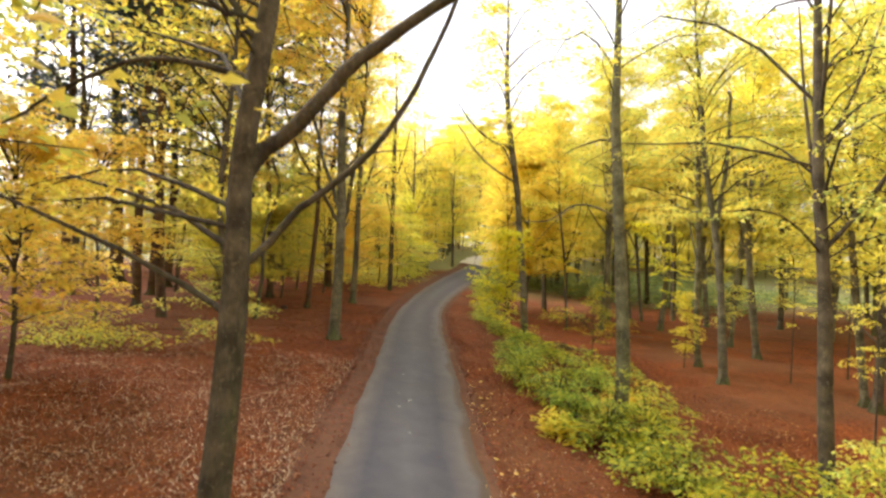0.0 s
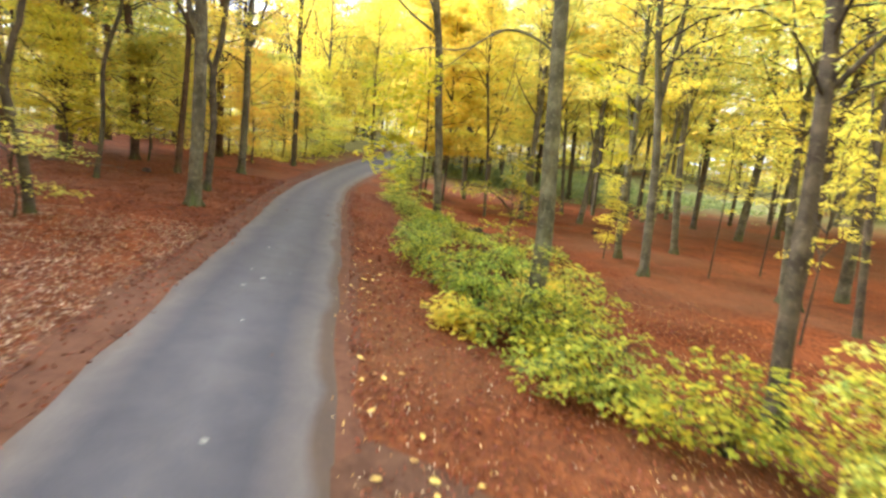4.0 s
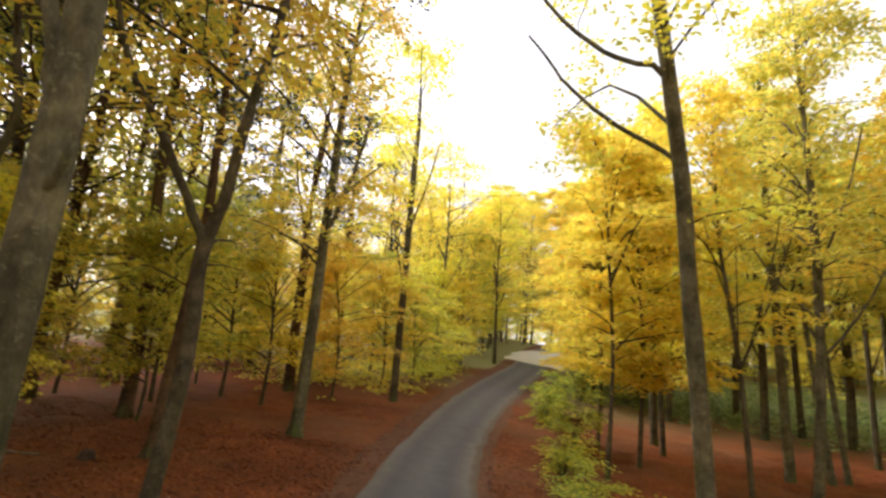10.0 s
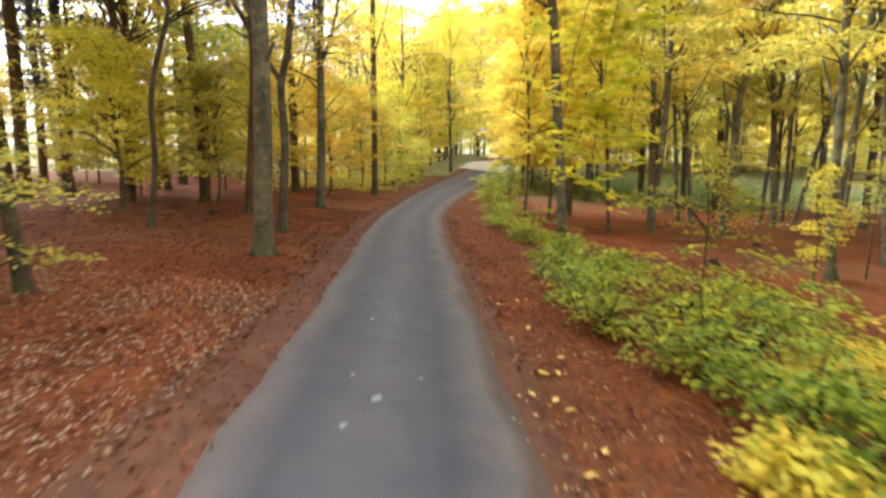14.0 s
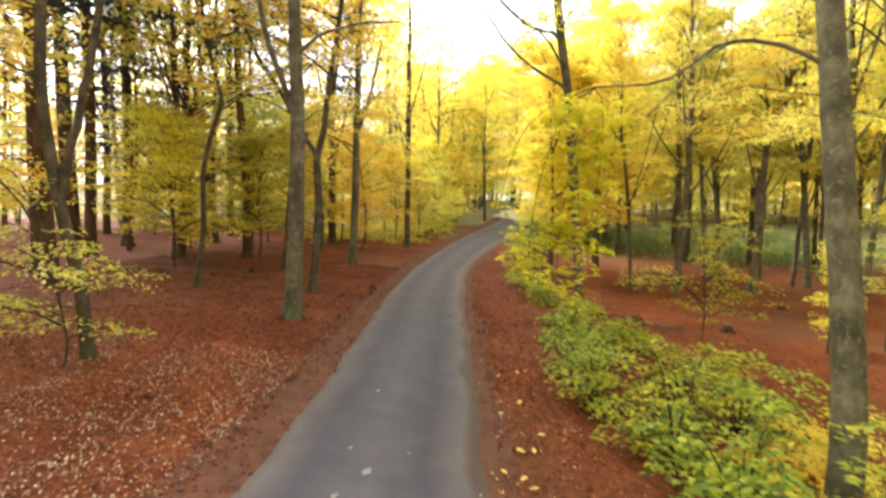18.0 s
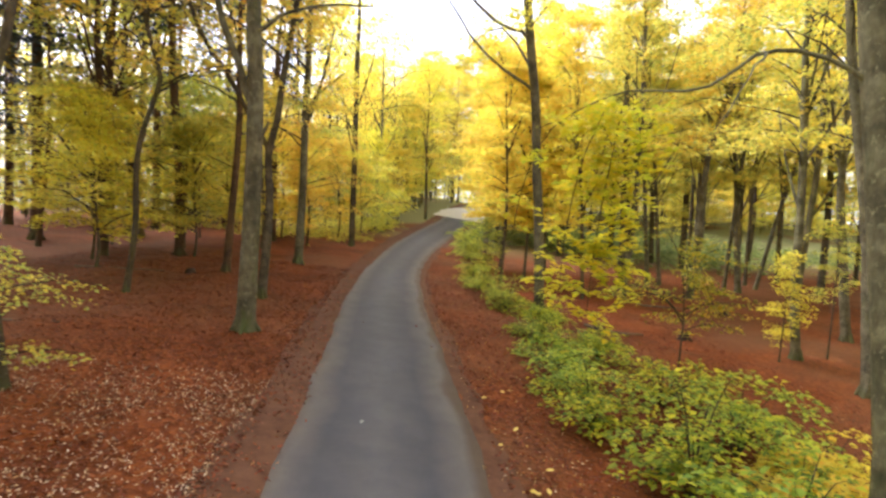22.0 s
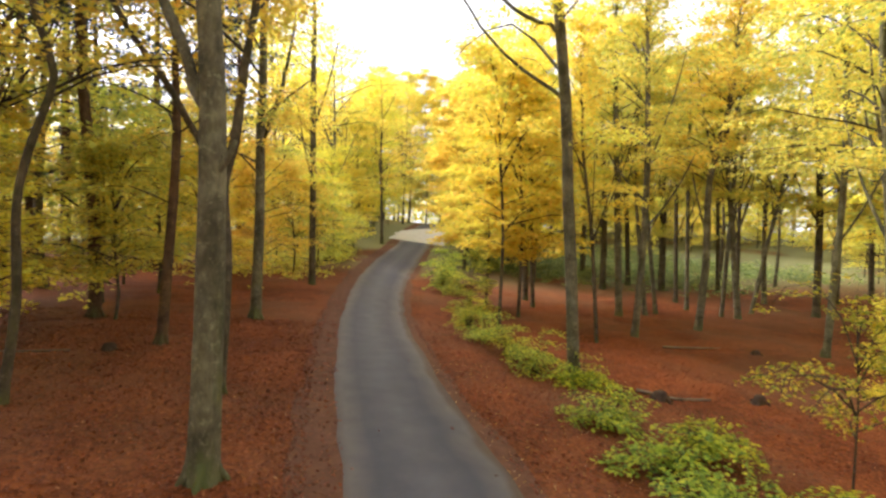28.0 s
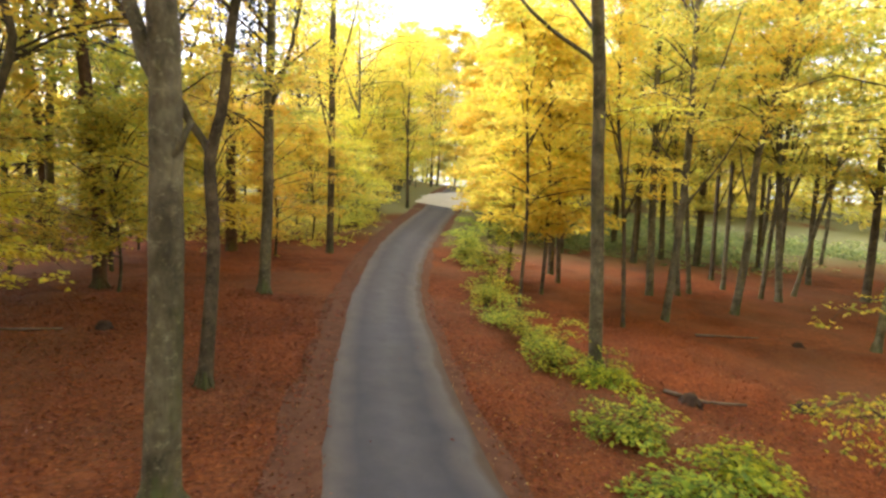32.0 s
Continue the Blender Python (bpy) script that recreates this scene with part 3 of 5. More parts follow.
def ribbon(name, ys, left, right, lift, mat, label, category, across=9, edge=0.0, seed=5, crown=0.0):
    """A band along the road between two offsets from its centre, with uneven edges."""
    rng = np.random.default_rng(seed)
    ys = np.asarray(ys, float)
    wob = [np.interp(ys, ys[::3], rng.normal(0, edge, len(ys[::3]))) for _ in range(2)]
    wider = 1 + 0.4 * np.clip((ys - 38) / 22, 0, 1)  # the lane opens towards the turning place
    rows = []
    for i, u in enumerate(np.linspace(0, 1, across)):
        off = ((left + wob[0]) * (1 - u) + (right + wob[1]) * u) * wider
        x = road_x(ys) + off
        z = ground_z(x, ys) + lift + crown * (1 - (2 * u - 1) ** 2)
        z = np.where(u in (0.0, 1.0), z - lift - (0.004 if crown else 0.02), z)
        rows.append(np.stack([x, ys, z], 1))
    v = np.stack(rows, 0).reshape(-1, 3)
    m = len(ys)
    i, j = np.meshgrid(np.arange(across - 1), np.arange(m - 1), indexing="ij")
    q = np.stack([i * m + j, (i + 1) * m + j, (i + 1) * m + j + 1, i * m + j + 1], -1).reshape(-1, 4)
    uv = np.stack([np.repeat(np.linspace(0, 1, across), m), np.tile(ys * 0.1, across)], 1)
    return tagged(mesh(name, v, q, mat, uv=uv, smooth=True), label, category, kind="structure")


road_ys = np.concatenate([np.arange(-30, 60, 0.35), np.arange(60, 113, 1.0)])
ribbon("road", road_ys, -1.5, 1.3, 0.03, TAR, "narrow single-lane forest road of worn grey asphalt", "road", 15, 0.035, 5, 0.03)
ribbon("verge", road_ys, -2.3, -1.2, 0.014, MUD, "bare brown dirt verge along the asphalt edge", "verge", 8, 0.07, 8)
ribbon("verge", road_ys, 1.05, 1.7, 0.012, MUD, "narrow leafy dirt verge along the asphalt edge", "verge", 5, 0.08, 9)


def strip(name, pts, width, lift, mat, label, category):
    """A flat band over the ground along a line."""
    line = curve_points([(*p, 0) for p in pts], 0.4)
    way = np.gradient(line, axis=0)
    nrm = np.stack([-way[:, 1], way[:, 0], 0 * way[:, 0]], 1)
    nrm /= np.linalg.norm(nrm, axis=1)[:, None]
    rng = np.random.default_rng(31)
    rows = []
    for u in np.linspace(-1, 1, 7):
        p = line + nrm * (width * u * 0.5 + rng.normal(0, 0.05, len(line)))[:, None]
        p[:, 2] = ground_z(p[:, 0], p[:, 1]) + bumpy(p[:, 0], p[:, 1]) + (lift if abs(u) < 0.99 else -0.03)
        rows.append(p)
    m = len(line)
    i, j = np.meshgrid(np.arange(6), np.arange(m - 1), indexing="ij")
    q = np.stack([i * m + j, (i + 1) * m + j, (i + 1) * m + j + 1, i * m + j + 1], -1).reshape(-1, 4)
    return tagged(mesh(name, np.vstack(rows), q, mat, smooth=True), label, category, kind="structure")


strip("side_track", [(0.7, 9.4), (2.4, 8.3), (4.2, 7.1), (7, 5.6), (14, 3.4), (26, 1.5)], 2.1, 0.02, TRACK, "dark dirt track that branches off the asphalt road", "track")
# the clearing's paleness holds the sky light on the far road end
strip("clearing", [(2.6, 79), (6.0, 92), (13, 102), (27, 109)], 8.0, 0.06, SKYLIT_GRAVEL, "turning place at the road's end, open-sky brightness put into its pale colour", "clearing")
strip("field", [(-24, 128), (0, 134), (24, 138), (60, 140)], 16.0, 0.06, STRAW, "dry straw-coloured meadow beyond the wood", "field")

BY_ROAD = "trees along the road"
# ---- trees left of the road ----
tree("beech_tree", [(-3.02, 8.26, 0.15), (-2.97, 8.43, 1.59), (-2.97, 8.61, 2.89), (-3.01, 8.76, 3.89), (-3.06, 8.93, 5.17), (-2.87, 9.05, 6.87)], 0.20, 0.14, 17, (3.4, 14, 4.8, 56, 9, 24, 0.11, 0.5), BEECH_DARK, GOLD,
     "grey-barked beech beside the road with heavy limbs and golden leaves", BY_ROAD,
     [([(-3.02, 8.93, 4.87), (-2.82, 9.05, 5.22), (-2.33, 9.07, 5.63), (-1.88, 9.08, 6.17), (-1.22, 9.11, 6.81), (-0.17, 9.14, 7.57), (1.28, 9.33, 8.57)], 0.12, 0.06),
      ([(-2.99, 8.73, 3.57), (-2.72, 9.06, 3.89), (-2.28, 9.08, 4.41), (-1.53, 9.10, 5.02), (-0.80, 9.12, 5.95), (-0.16, 9.14, 7.40), (0.18, 9.23, 8.67)], 0.062, 0.024),
      ([(-3.02, 8.98, 6.17), (-3.40, 9.03, 6.37), (-4.54, 8.98, 6.50), (-5.52, 8.95, 6.13), (-6.52, 8.83, 5.47)], 0.055, 0.02),
      ([(-3.02, 8.68, 2.77), (-3.29, 8.93, 2.95), (-3.64, 9.03, 3.14), (-4.83, 8.98, 3.72), (-5.90, 8.94, 4.18), (-7.32, 8.89, 4.81)], 0.05, 0.02),
      ([(-2.90, 9.03, 6.57), (-3.22, 9.13, 7.17), (-3.82, 9.33, 8.07), (-4.52, 9.53, 9.47)], 0.06, 0.03)])
tree("beech_tree", [(-4.87, 21.87, 0.3), (-4.81, 21.97, 2.68), (-4.8, 22.04, 4.37), (-4.81, 22.1, 5.67), (-4.89, 22.17, 7.08)], 0.21, 0.160, 19, (7.2, 18, 5.2, 76, 8, 30, 0.11, 0.5), BEECH, GOLD,
     "tall grey beech with a mossy foot beside the road", BY_ROAD,
     [([(-4.78, 22.0, 4.5), (-4.58, 21.93, 4.72), (-4.45, 21.9, 5.0)], 0.055, 0.03), ([(-4.83, 22.1, 5.3), (-5.06, 22.15, 5.75), (-5.25, 22.2, 6.4), (-5.62, 22.25, 7.2), (-5.9, 22.3, 8.3), (-6.6, 22.6, 10.2)], 0.085, 0.045),
      ([(-4.85, 22.1, 6.9), (-4.3, 22.2, 7.4), (-3.4, 22.4, 7.75), (-2.3, 22.7, 7.9)], 0.05, 0.018)])
tree("beech_tree", [(-9.10, 24.55, 0.59), (-8.88, 24.61, 2.35), (-8.89, 24.69, 4.17), (-8.65, 24.72, 5.25), (-8.28, 24.74, 6.45), (-8.59, 24.81, 7.44)], 0.085, 0.062, 15, (5.2, 14, 4.0, 50, 7, 22, 0.11, 0.5), BEECH_DARK, GOLD, "slender crooked beech with a bent stem", BY_ROAD)
tree("beech_tree", [(-5.71, 25.58, 0.37), (-5.66, 26.00, 2.99), (-5.76, 26.12, 4.66), (-5.54, 26.15, 5.59), (-5.37, 26.20, 7.07), (-5.11, 26.26, 8.77)], 0.137, 0.075, 17, (6.8, 16, 4.4, 56, 7, 22, 0.11, 0.5), BEECH_DARK, GOLD, "dark forked beech with two rising stems", BY_ROAD,
     [([(-5.75, 26.12, 4.50), (-5.85, 26.25, 4.90), (-6.19, 26.35, 5.41), (-6.91, 26.31, 6.70), (-7.88, 26.26, 8.22), (-8.54, 26.24, 10.03), (-8.76, 26.24, 11.08), (-9.00, 26.30, 13.40)], 0.085, 0.035)])
tree("beech_tree", [(-8.18, 29.23, 0.54), (-8.04, 29.32, 2.9), (-7.93, 29.38, 4.52), (-7.87, 29.45, 6.16)], 0.139, 0.108, 16, (3.4, 15, 4.0, 48, 7, 22, 0.12, 0.55), PINE, OLIVE, "dark slightly leaning trunk among yellow leaves", BY_ROAD)
tree("beech_tree", [(-6.75, 33.89, 0.44), (-6.66, 34.03, 4.06), (-6.67, 34.17, 7.06), (-6.62, 34.25, 9.12)], 0.194, 0.14, 19, (4.8, 18, 4.2, 48, 8, 22, 0.12, 0.55), BEECH, GOLD, "straight grey beech with a golden crown and steep limbs", BY_ROAD,
     [([(-6.66, 34.15, 6.70), (-6.30, 34.20, 7.60), (-5.90, 34.20, 9.00), (-5.50, 34.30, 11.00)], 0.09, 0.04), ([(-6.66, 34.15, 7.60), (-5.90, 33.90, 8.20), (-4.90, 33.80, 9.00)], 0.06, 0.02)])
tree("beech_tree", [(-5.95, 44.29, 0.50), (-5.97, 44.54, 6.20), (-6.01, 44.68, 9.33), (-6.05, 44.83, 12.55)], 0.198, 0.152, 20, (4.0, 19, 4.4, 52, 8, 20, 0.14, 0.6), BEECH_DARK, YELLOW, "straight beech close to the road with yellow leaves", BY_ROAD)
tree("beech_tree", [(-10.46, 42.07, 0.74), (-10.42, 41.9, 3.04), (-10.4, 41.9, 6)], 0.25, 0.2, 18, (3.0, 17, 4.6, 52, 8, 20, 0.14, 0.6), PINE, GOLD, "thick dark trunk half hidden by golden leaves", BY_ROAD)
tree("pine_tree", [(-11.58, 32.80, 0.79), (-11.67, 32.96, 4.05), (-12.07, 33.19, 8.10), (-12.24, 33.35, 11.16)], 0.197, 0.152, 20, (9.0, 19, 2.8, 34, 7, 26, 0.13, 0.5), PINE, NEEDLE, "straight brown pine with a spreading root foot", BY_ROAD)
tree("beech_tree", [(-1.62, 74.61, 1.75), (-1.83, 75.01, 10.16)], 0.2, 0.15, 19, (5, 18, 4.4, 44, 8, 16, 0.2, 0.75), BEECH_DARK, YELLOW, "beech where the road bends out of sight", BY_ROAD)
tree("beech_tree", [(-6.75, 17.4, 0.47), (-6.87, 17.4, 1.8), (-7.19, 17.39, 3.24), (-7.45, 17.4, 5.2), (-7.3, 17.45, 7.6)], 0.11, 0.075, 15, (4.6, 14, 3.8, 42, 7, 22, 0.11, 0.5), BEECH_DARK, OLIVE, "forked dark beech with young shoots at its foot", BY_ROAD,
     [([(-7.17, 17.38, 3.1), (-6.9, 17.42, 4.2), (-6.5, 17.5, 6.0), (-6.05, 17.6, 8.5)], 0.075, 0.04)])
tree("pine_tree", [(-22.8, 35.3, 1.09), (-23.1, 35.4, 6.91), (-23.3, 35.45, 12.05)], 0.40, 0.30, 22, (9.0, 21, 3.4, 40, 7, 24, 0.16, 0.6), PINE, NEEDLE, "thick old brown pine deep in the wood", BY_ROAD)
tree("beech_tree", [(-16.76, 31.65, 0.95), (-16.46, 31.73, 4.08)], 0.095, 0.08, 13, (3.2, 12, 2.6, 24, 7, 20, 0.13, 0.5), PINE, OLIVE, "thin dark leaning stem", BY_ROAD)
tree("pine_tree", [(-18.5, 44.0, 1.2), (-18.4, 44, 7), (-18.5, 44.2, 12)], 0.24, 0.18, 21, (6.5, 20, 2.6, 46, 7, 26, 0.16, 0.6), PINE, NEEDLE, "dark blue-green conifer behind the beeches", BY_ROAD)
tree("pine_tree", [(-18.6, 34.0, 1.1), (-18.5, 34.1, 6), (-18.6, 34.2, 12)], 0.24, 0.18, 21, (5.5, 20, 3.2, 72, 8, 24, 0.17, 0.6), PINE, NEEDLE, "broad dark blue-green conifer behind the beeches", BY_ROAD)
tree("pine_tree", [(-14.5, 24.5, 1.0), (-14.6, 24.6, 6), (-14.5, 24.7, 11)], 0.17, 0.14, 19, (7.5, 18, 2.2, 34, 7, 26, 0.14, 0.5), PINE, NEEDLE, "slim dark conifer among the beeches", BY_ROAD)

# conifers added to shade the left wood; the last three stand out of view
for x, y, h, lo in ((-16.8, 29.4, 21, 8.5), (-21.5, 29.0, 22, 6.0), (-25.0, 40.5, 23, 4.5), (-15.8, 48.5, 21, 6.0), (-27.5, 33.5, 22, 4.0), (-21.0, 52.0, 22, 4.5), (-12.6, 55.0, 20, 7.0), (-13.8, 10.4, 20, 6.5), (-16.8, 11.6, 21, 5.0), (-19.8, 14.0, 21, 4.0)):
    tree("pine_tree", [(x, y, 0), (x + 0.1, y + 0.1, 6), (x, y + 0.2, 12)], 0.22, 0.17, h, (lo, h - 1, 3.0, 60, 8, 22, 0.16, 0.6), PINE, NEEDLE, "dark blue-green conifer added to darken the left wood", BY_ROAD)

for x, y, h, mat in ((-3.4, 83.5, 18, YELLOW), (-2.6, 91.0, 20.5, YELLOW), (-4.4, 79.0, 15, LIME), (-1.2, 101.0, 24.5, LIME), (-4.8, 90.5, 18, YELLOW), (-0.6, 116.0, 28, LIME), (5.4, 60.0, 15, YELLOW), (7.4, 68.0, 18, LIME), (6.8, 64.0, 13, YELLOW), (10.5, 78.0, 19, YELLOW), (22.0, 92.0, 19, YELLOW), (-2.0, 109.0, 25, YELLOW), (25.5, 101.0, 19, YELLOW), (4.4, 121.0, 29, LIME),
                     (11.0, 123.0, 29, LIME), (7.6, 117.0, 28, YELLOW), (2.2, 119.0, 28, YELLOW), (14.5, 119.0, 28, LIME), (18.5, 121.0, 22, LIME)):
    tree("beech_tree", [(x, y, 0), (x + 0.15, y, h * 0.3), (x - 0.1, y + 0.2, h * 0.55)], 0.17, 0.12, h, (2.0, h - 0.5, 4.6, 58, 8, 22, 0.25, 0.85), BEECH_DARK, mat, "pale yellow beech where the road bends out of sight", BY_ROAD)

# ---- trees right of the road ----
tree("beech_tree", [(4.15, 15.14, -0.54), (4.30, 15.36, 0.91), (4.29, 15.67, 2.82), (4.25, 15.99, 4.68), (4.23, 16.24, 6.20)], 0.189, 0.15, 18, (7.2, 17, 3.8, 32, 8, 22, 0.10, 0.5), BEECH_PALE, LIME, "leaning grey beech among bushes with a long crooked limb", BY_ROAD,
     [([(4.25, 16.00, 4.85), (3.98, 16.09, 5.08), (3.40, 16.20, 5.30), (2.97, 16.25, 5.24), (2.45, 16.26, 4.84), (1.53, 16.37, 4.77), (0.90, 16.40, 4.50)], 0.034, 0.008),
      ([(3.10, 16.25, 5.26), (2.70, 15.80, 5.00), (2.30, 15.30, 4.60), (1.80, 14.80, 4.10)], 0.016, 0.006)],
     [([(1.53, 16.37, 4.77), (1.25, 16.1, 4.6), (0.95, 15.9, 4.0), (0.75, 15.75, 3.2), (0.7, 15.7, 2.5)], 30), ([(1.53, 16.37, 4.77), (1.4, 16.1, 4.6), (1.25, 15.9, 4.0), (1.1, 15.8, 3.1), (1.05, 15.8, 2.2)], 34), ([(1.53, 16.37, 4.77), (1.6, 16.2, 4.6), (1.6, 16.0, 4.0), (1.5, 15.9, 3.3), (1.45, 15.9, 2.6)], 26),
      ([(0.9, 16.4, 4.5), (0.6, 16.6, 4.2), (0.4, 16.7, 3.6), (0.3, 16.7, 3.0)], 5), ([(4.25, 16.0, 4.85), (4.8, 15.5, 4.7), (5.2, 15.1, 4.1), (5.3, 15.0, 3.2), (5.25, 14.9, 2.6)], 22)])
tree("beech_tree", [(3.38, 29.15, -0.43), (3.15, 29.0, 2.61), (2.88, 28.75, 4.97), (2.68, 28.5, 6.89), (2.3, 28.05, 8.9), (2.05, 27.95, 10.7)], 0.187, 0.14, 19, (6.5, 18, 4.2, 46, 8, 22, 0.11, 0.5), BEECH, YELLOW, "straight grey beech at the bend with bare lower limbs", BY_ROAD,
     [([(2.28, 28.05, 8.94), (1.97, 28.0, 9.3), (1.27, 28.1, 9.5), (0.2, 28.3, 10.45), (-0.5, 28.4, 11.5)], 0.07, 0.03),
      ([(2.6, 28.43, 7.36), (2.28, 28.4, 7.65), (1.4, 28.5, 8.2), (0.45, 28.7, 9.15), (-0.5, 28.9, 10.5)], 0.06, 0.025)])
tree("beech_tree", [(9.20, 36.57, -0.79), (9.49, 36.67, 2.50), (9.66, 36.82, 6.45), (9.65, 36.97, 9.84)], 0.17, 0.13, 18, (7.2, 17, 3.6, 36, 7, 20, 0.13, 0.55), BEECH, OLIVE, "dark beech with a mossy green foot", BY_ROAD)
tree("beech_tree", [(6.66, 34.91, -0.65), (6.44, 35.11, 3.18), (6.17, 35.25, 5.64)], 0.085, 0.07, 14, (5.5, 13, 2.6, 26, 7, 20, 0.12, 0.5), BEECH_DARK, YELLOW, "thin young beech stem", BY_ROAD)
tree("beech_tree", [(6.86, 45.93, -0.6), (6.72, 46.26, 6.51)], 0.19, 0.15, 18, (3.2, 17, 4.0, 52, 8, 18, 0.15, 0.6), BEECH_DARK, YELLOW, "beech with low golden branches by the bend", BY_ROAD)
tree("beech_tree", [(6.6, 43.51, -0.64), (6.46, 43.71, 3.58)], 0.13, 0.1, 15, (3.5, 14, 3.2, 34, 7, 18, 0.14, 0.58), BEECH_DARK, YELLOW, "slim dark beech with yellow leaves", BY_ROAD)
tree("beech_tree", [(11.18, 42.12, -0.94), (11.02, 42.37, 4.27), (10.87, 42.63, 9.78)], 0.2, 0.148, 19, (7.0, 18, 4.0, 42, 8, 18, 0.15, 0.6), BEECH, OLIVE, "tall straight beech in the open wood", BY_ROAD)
tree("beech_tree", [(13.96, 39.08, -1.08), (14.32, 39.17, 2.15), (14.46, 39.35, 6.55), (15.32, 39.38, 9.99)], 0.2, 0.15, 18, (7.4, 17, 3.6, 36, 8, 18, 0.14, 0.58), BEECH, YELLOW, "pale-footed beech in a cluster of stems", BY_ROAD)
tree("beech_tree", [(10.39, 22.62, -0.89), (10.41, 22.87, 0.68), (10.44, 23.27, 3.09), (10.32, 23.64, 5.26), (10.00, 23.80, 7.50), (9.80, 24.00, 10.00)], 0.169, 0.1, 17, (6.2, 16, 3.6, 34, 8, 22, 0.10, 0.5), BEECH, LIME, "forked beech with rising grey stems", BY_ROAD,
     [([(10.34, 23.60, 5.00), (10.60, 23.80, 6.40), (10.90, 24.00, 8.20), (11.00, 24.10, 11.00)], 0.11, 0.06)])
tree("beech_tree", [(10.90, 26.00, -0.93), (10.88, 26.30, 1.20), (11.05, 26.70, 4.40), (11.05, 27.00, 7.48)], 0.138, 0.115, 16, (6.0, 15, 3.2, 30, 7, 22, 0.11, 0.5), BEECH_PALE, OLIVE, "grey beech with a green-stained foot", BY_ROAD)
tree("beech_tree", [(14.41, 20.24, -1.13), (14.8, 20.63, 1.56), (15.1, 21.03, 4.21), (15.93, 21.5, 7.79), (15.45, 22.06, 10.76)], 0.165, 0.113, 16, (3.8, 15, 3.6, 38, 8, 20, 0.11, 0.5), BEECH_DARK, YELLOW, "leaning dark beech with a curved stem", BY_ROAD,
     [([(14.95, 20.8, 2.6), (15.6, 20.9, 3.8), (16.3, 21.0, 5.6)], 0.07, 0.03)])
tree("beech_tree", [(7.13, 11.85, -0.75), (7.18, 12.09, 0.95), (7.3, 12.41, 3.27), (7.33, 12.76, 5.71), (7.41, 12.95, 7.07)], 0.15, 0.107, 16, (4.4, 15, 3.4, 36, 8, 22, 0.10, 0.5), BEECH_DARK, LIME, "dark upright beech near the side track", BY_ROAD)
tree("beech_tree", [(15.58, 29.8, -1.17), (15.4, 30.52, 3.82)], 0.18, 0.15, 17, (6.8, 16, 3.6, 34, 8, 18, 0.12, 0.55), BEECH, YELLOW, "grey beech standing in the open wood", BY_ROAD)
tree("beech_tree", [(14.5, 20.9, -1.13), (14.44, 21.6, 3.84)], 0.14, 0.12, 15, (5.6, 14, 3.0, 26, 7, 20, 0.11, 0.5), BEECH, LIME, "dark beech stem in a small group", BY_ROAD)
tree("beech_tree", [(14.13, 17.6, -1.12), (14.05, 18.2, 3.23)], 0.115, 0.1, 15, (4.0, 14, 3.0, 28, 7, 20, 0.11, 0.5), BEECH_DARK, YELLOW, "slim beech stem in a small group", BY_ROAD)
tree("beech_tree", [(16.12, 33.65, -1.19), (16.52, 33.78, 3.23), (16.79, 33.91, 6.93), (16.8, 34.13, 12.14)], 0.15, 0.119, 18, (7.2, 17, 3.2, 32, 7, 18, 0.13, 0.55), BEECH_PALE, OLIVE, "tall slender grey beech stem", BY_ROAD)
tree("beech_tree", [(25.2, 38.6, -1.32), (25.8, 38.86, 6.33), (25.34, 39.19, 12.48)], 0.28, 0.22, 20, (4.5, 19, 4.4, 46, 8, 16, 0.18, 0.7), BEECH, LIME, "thick grey beech further back", BY_ROAD)
SLIM = "cluster of slim stems"
for (bx, by), (tx, ty, tz), r in (((18.5, 48.5), (18.4, 49, 11), 0.15), ((17.3, 45.3), (17.3, 45.7, 8), 0.14), ((25.1, 53.3), (25, 53.9, 11), 0.17), ((18.3, 43.3), (19.2, 43.7, 10), 0.13), ((21.3, 46), (21.5, 46.4, 7), 0.14),
                                  ((20.8, 44), (23.0, 44.1, 8.2), 0.14), ((12.9, 42.4), (12.7, 43.5, 5.4), 0.14), ((14.1, 43.4), (13.6, 44.5, 7.5), 0.14), ((19, 56.4), (18.7, 56.9, 9), 0.22), ((18.7, 42.4), (18.3, 43.4, 8.2), 0.2)):
    tree("beech_tree", [(bx, by, 0), ((bx + tx) / 2, (by + ty) / 2, tz / 2 - 0.3), (tx, ty, tz)], r, r * 0.75, 17, (6.4, 16, 3.2, 26, 7, 15, 0.17, 0.65), BEECH if by < 46 else BEECH_DARK, OLIVE if by > 43 else LIME, "slim dark beech stem in a cluster", SLIM)
for (bx, by), h, r in (((15.6, 54), 19, 0.26), ((20.5, 53.8), 19, 0.28), ((16.8, 61), 19, 0.26), ((10.5, 56), 18, 0.2), ((11.4, 66), 19, 0.24)):
    tree("beech_tree", [(bx, by, 0), (bx + 0.1, by + 0.2, 4), (bx - 0.1, by + 0.3, 9)], r, r * 0.78, h, (4.2, h - 1, 4.0, 40, 8, 14, 0.2, 0.75), BEECH_DARK, OLIVE, "tall beech standing over green undergrowth", SLIM)

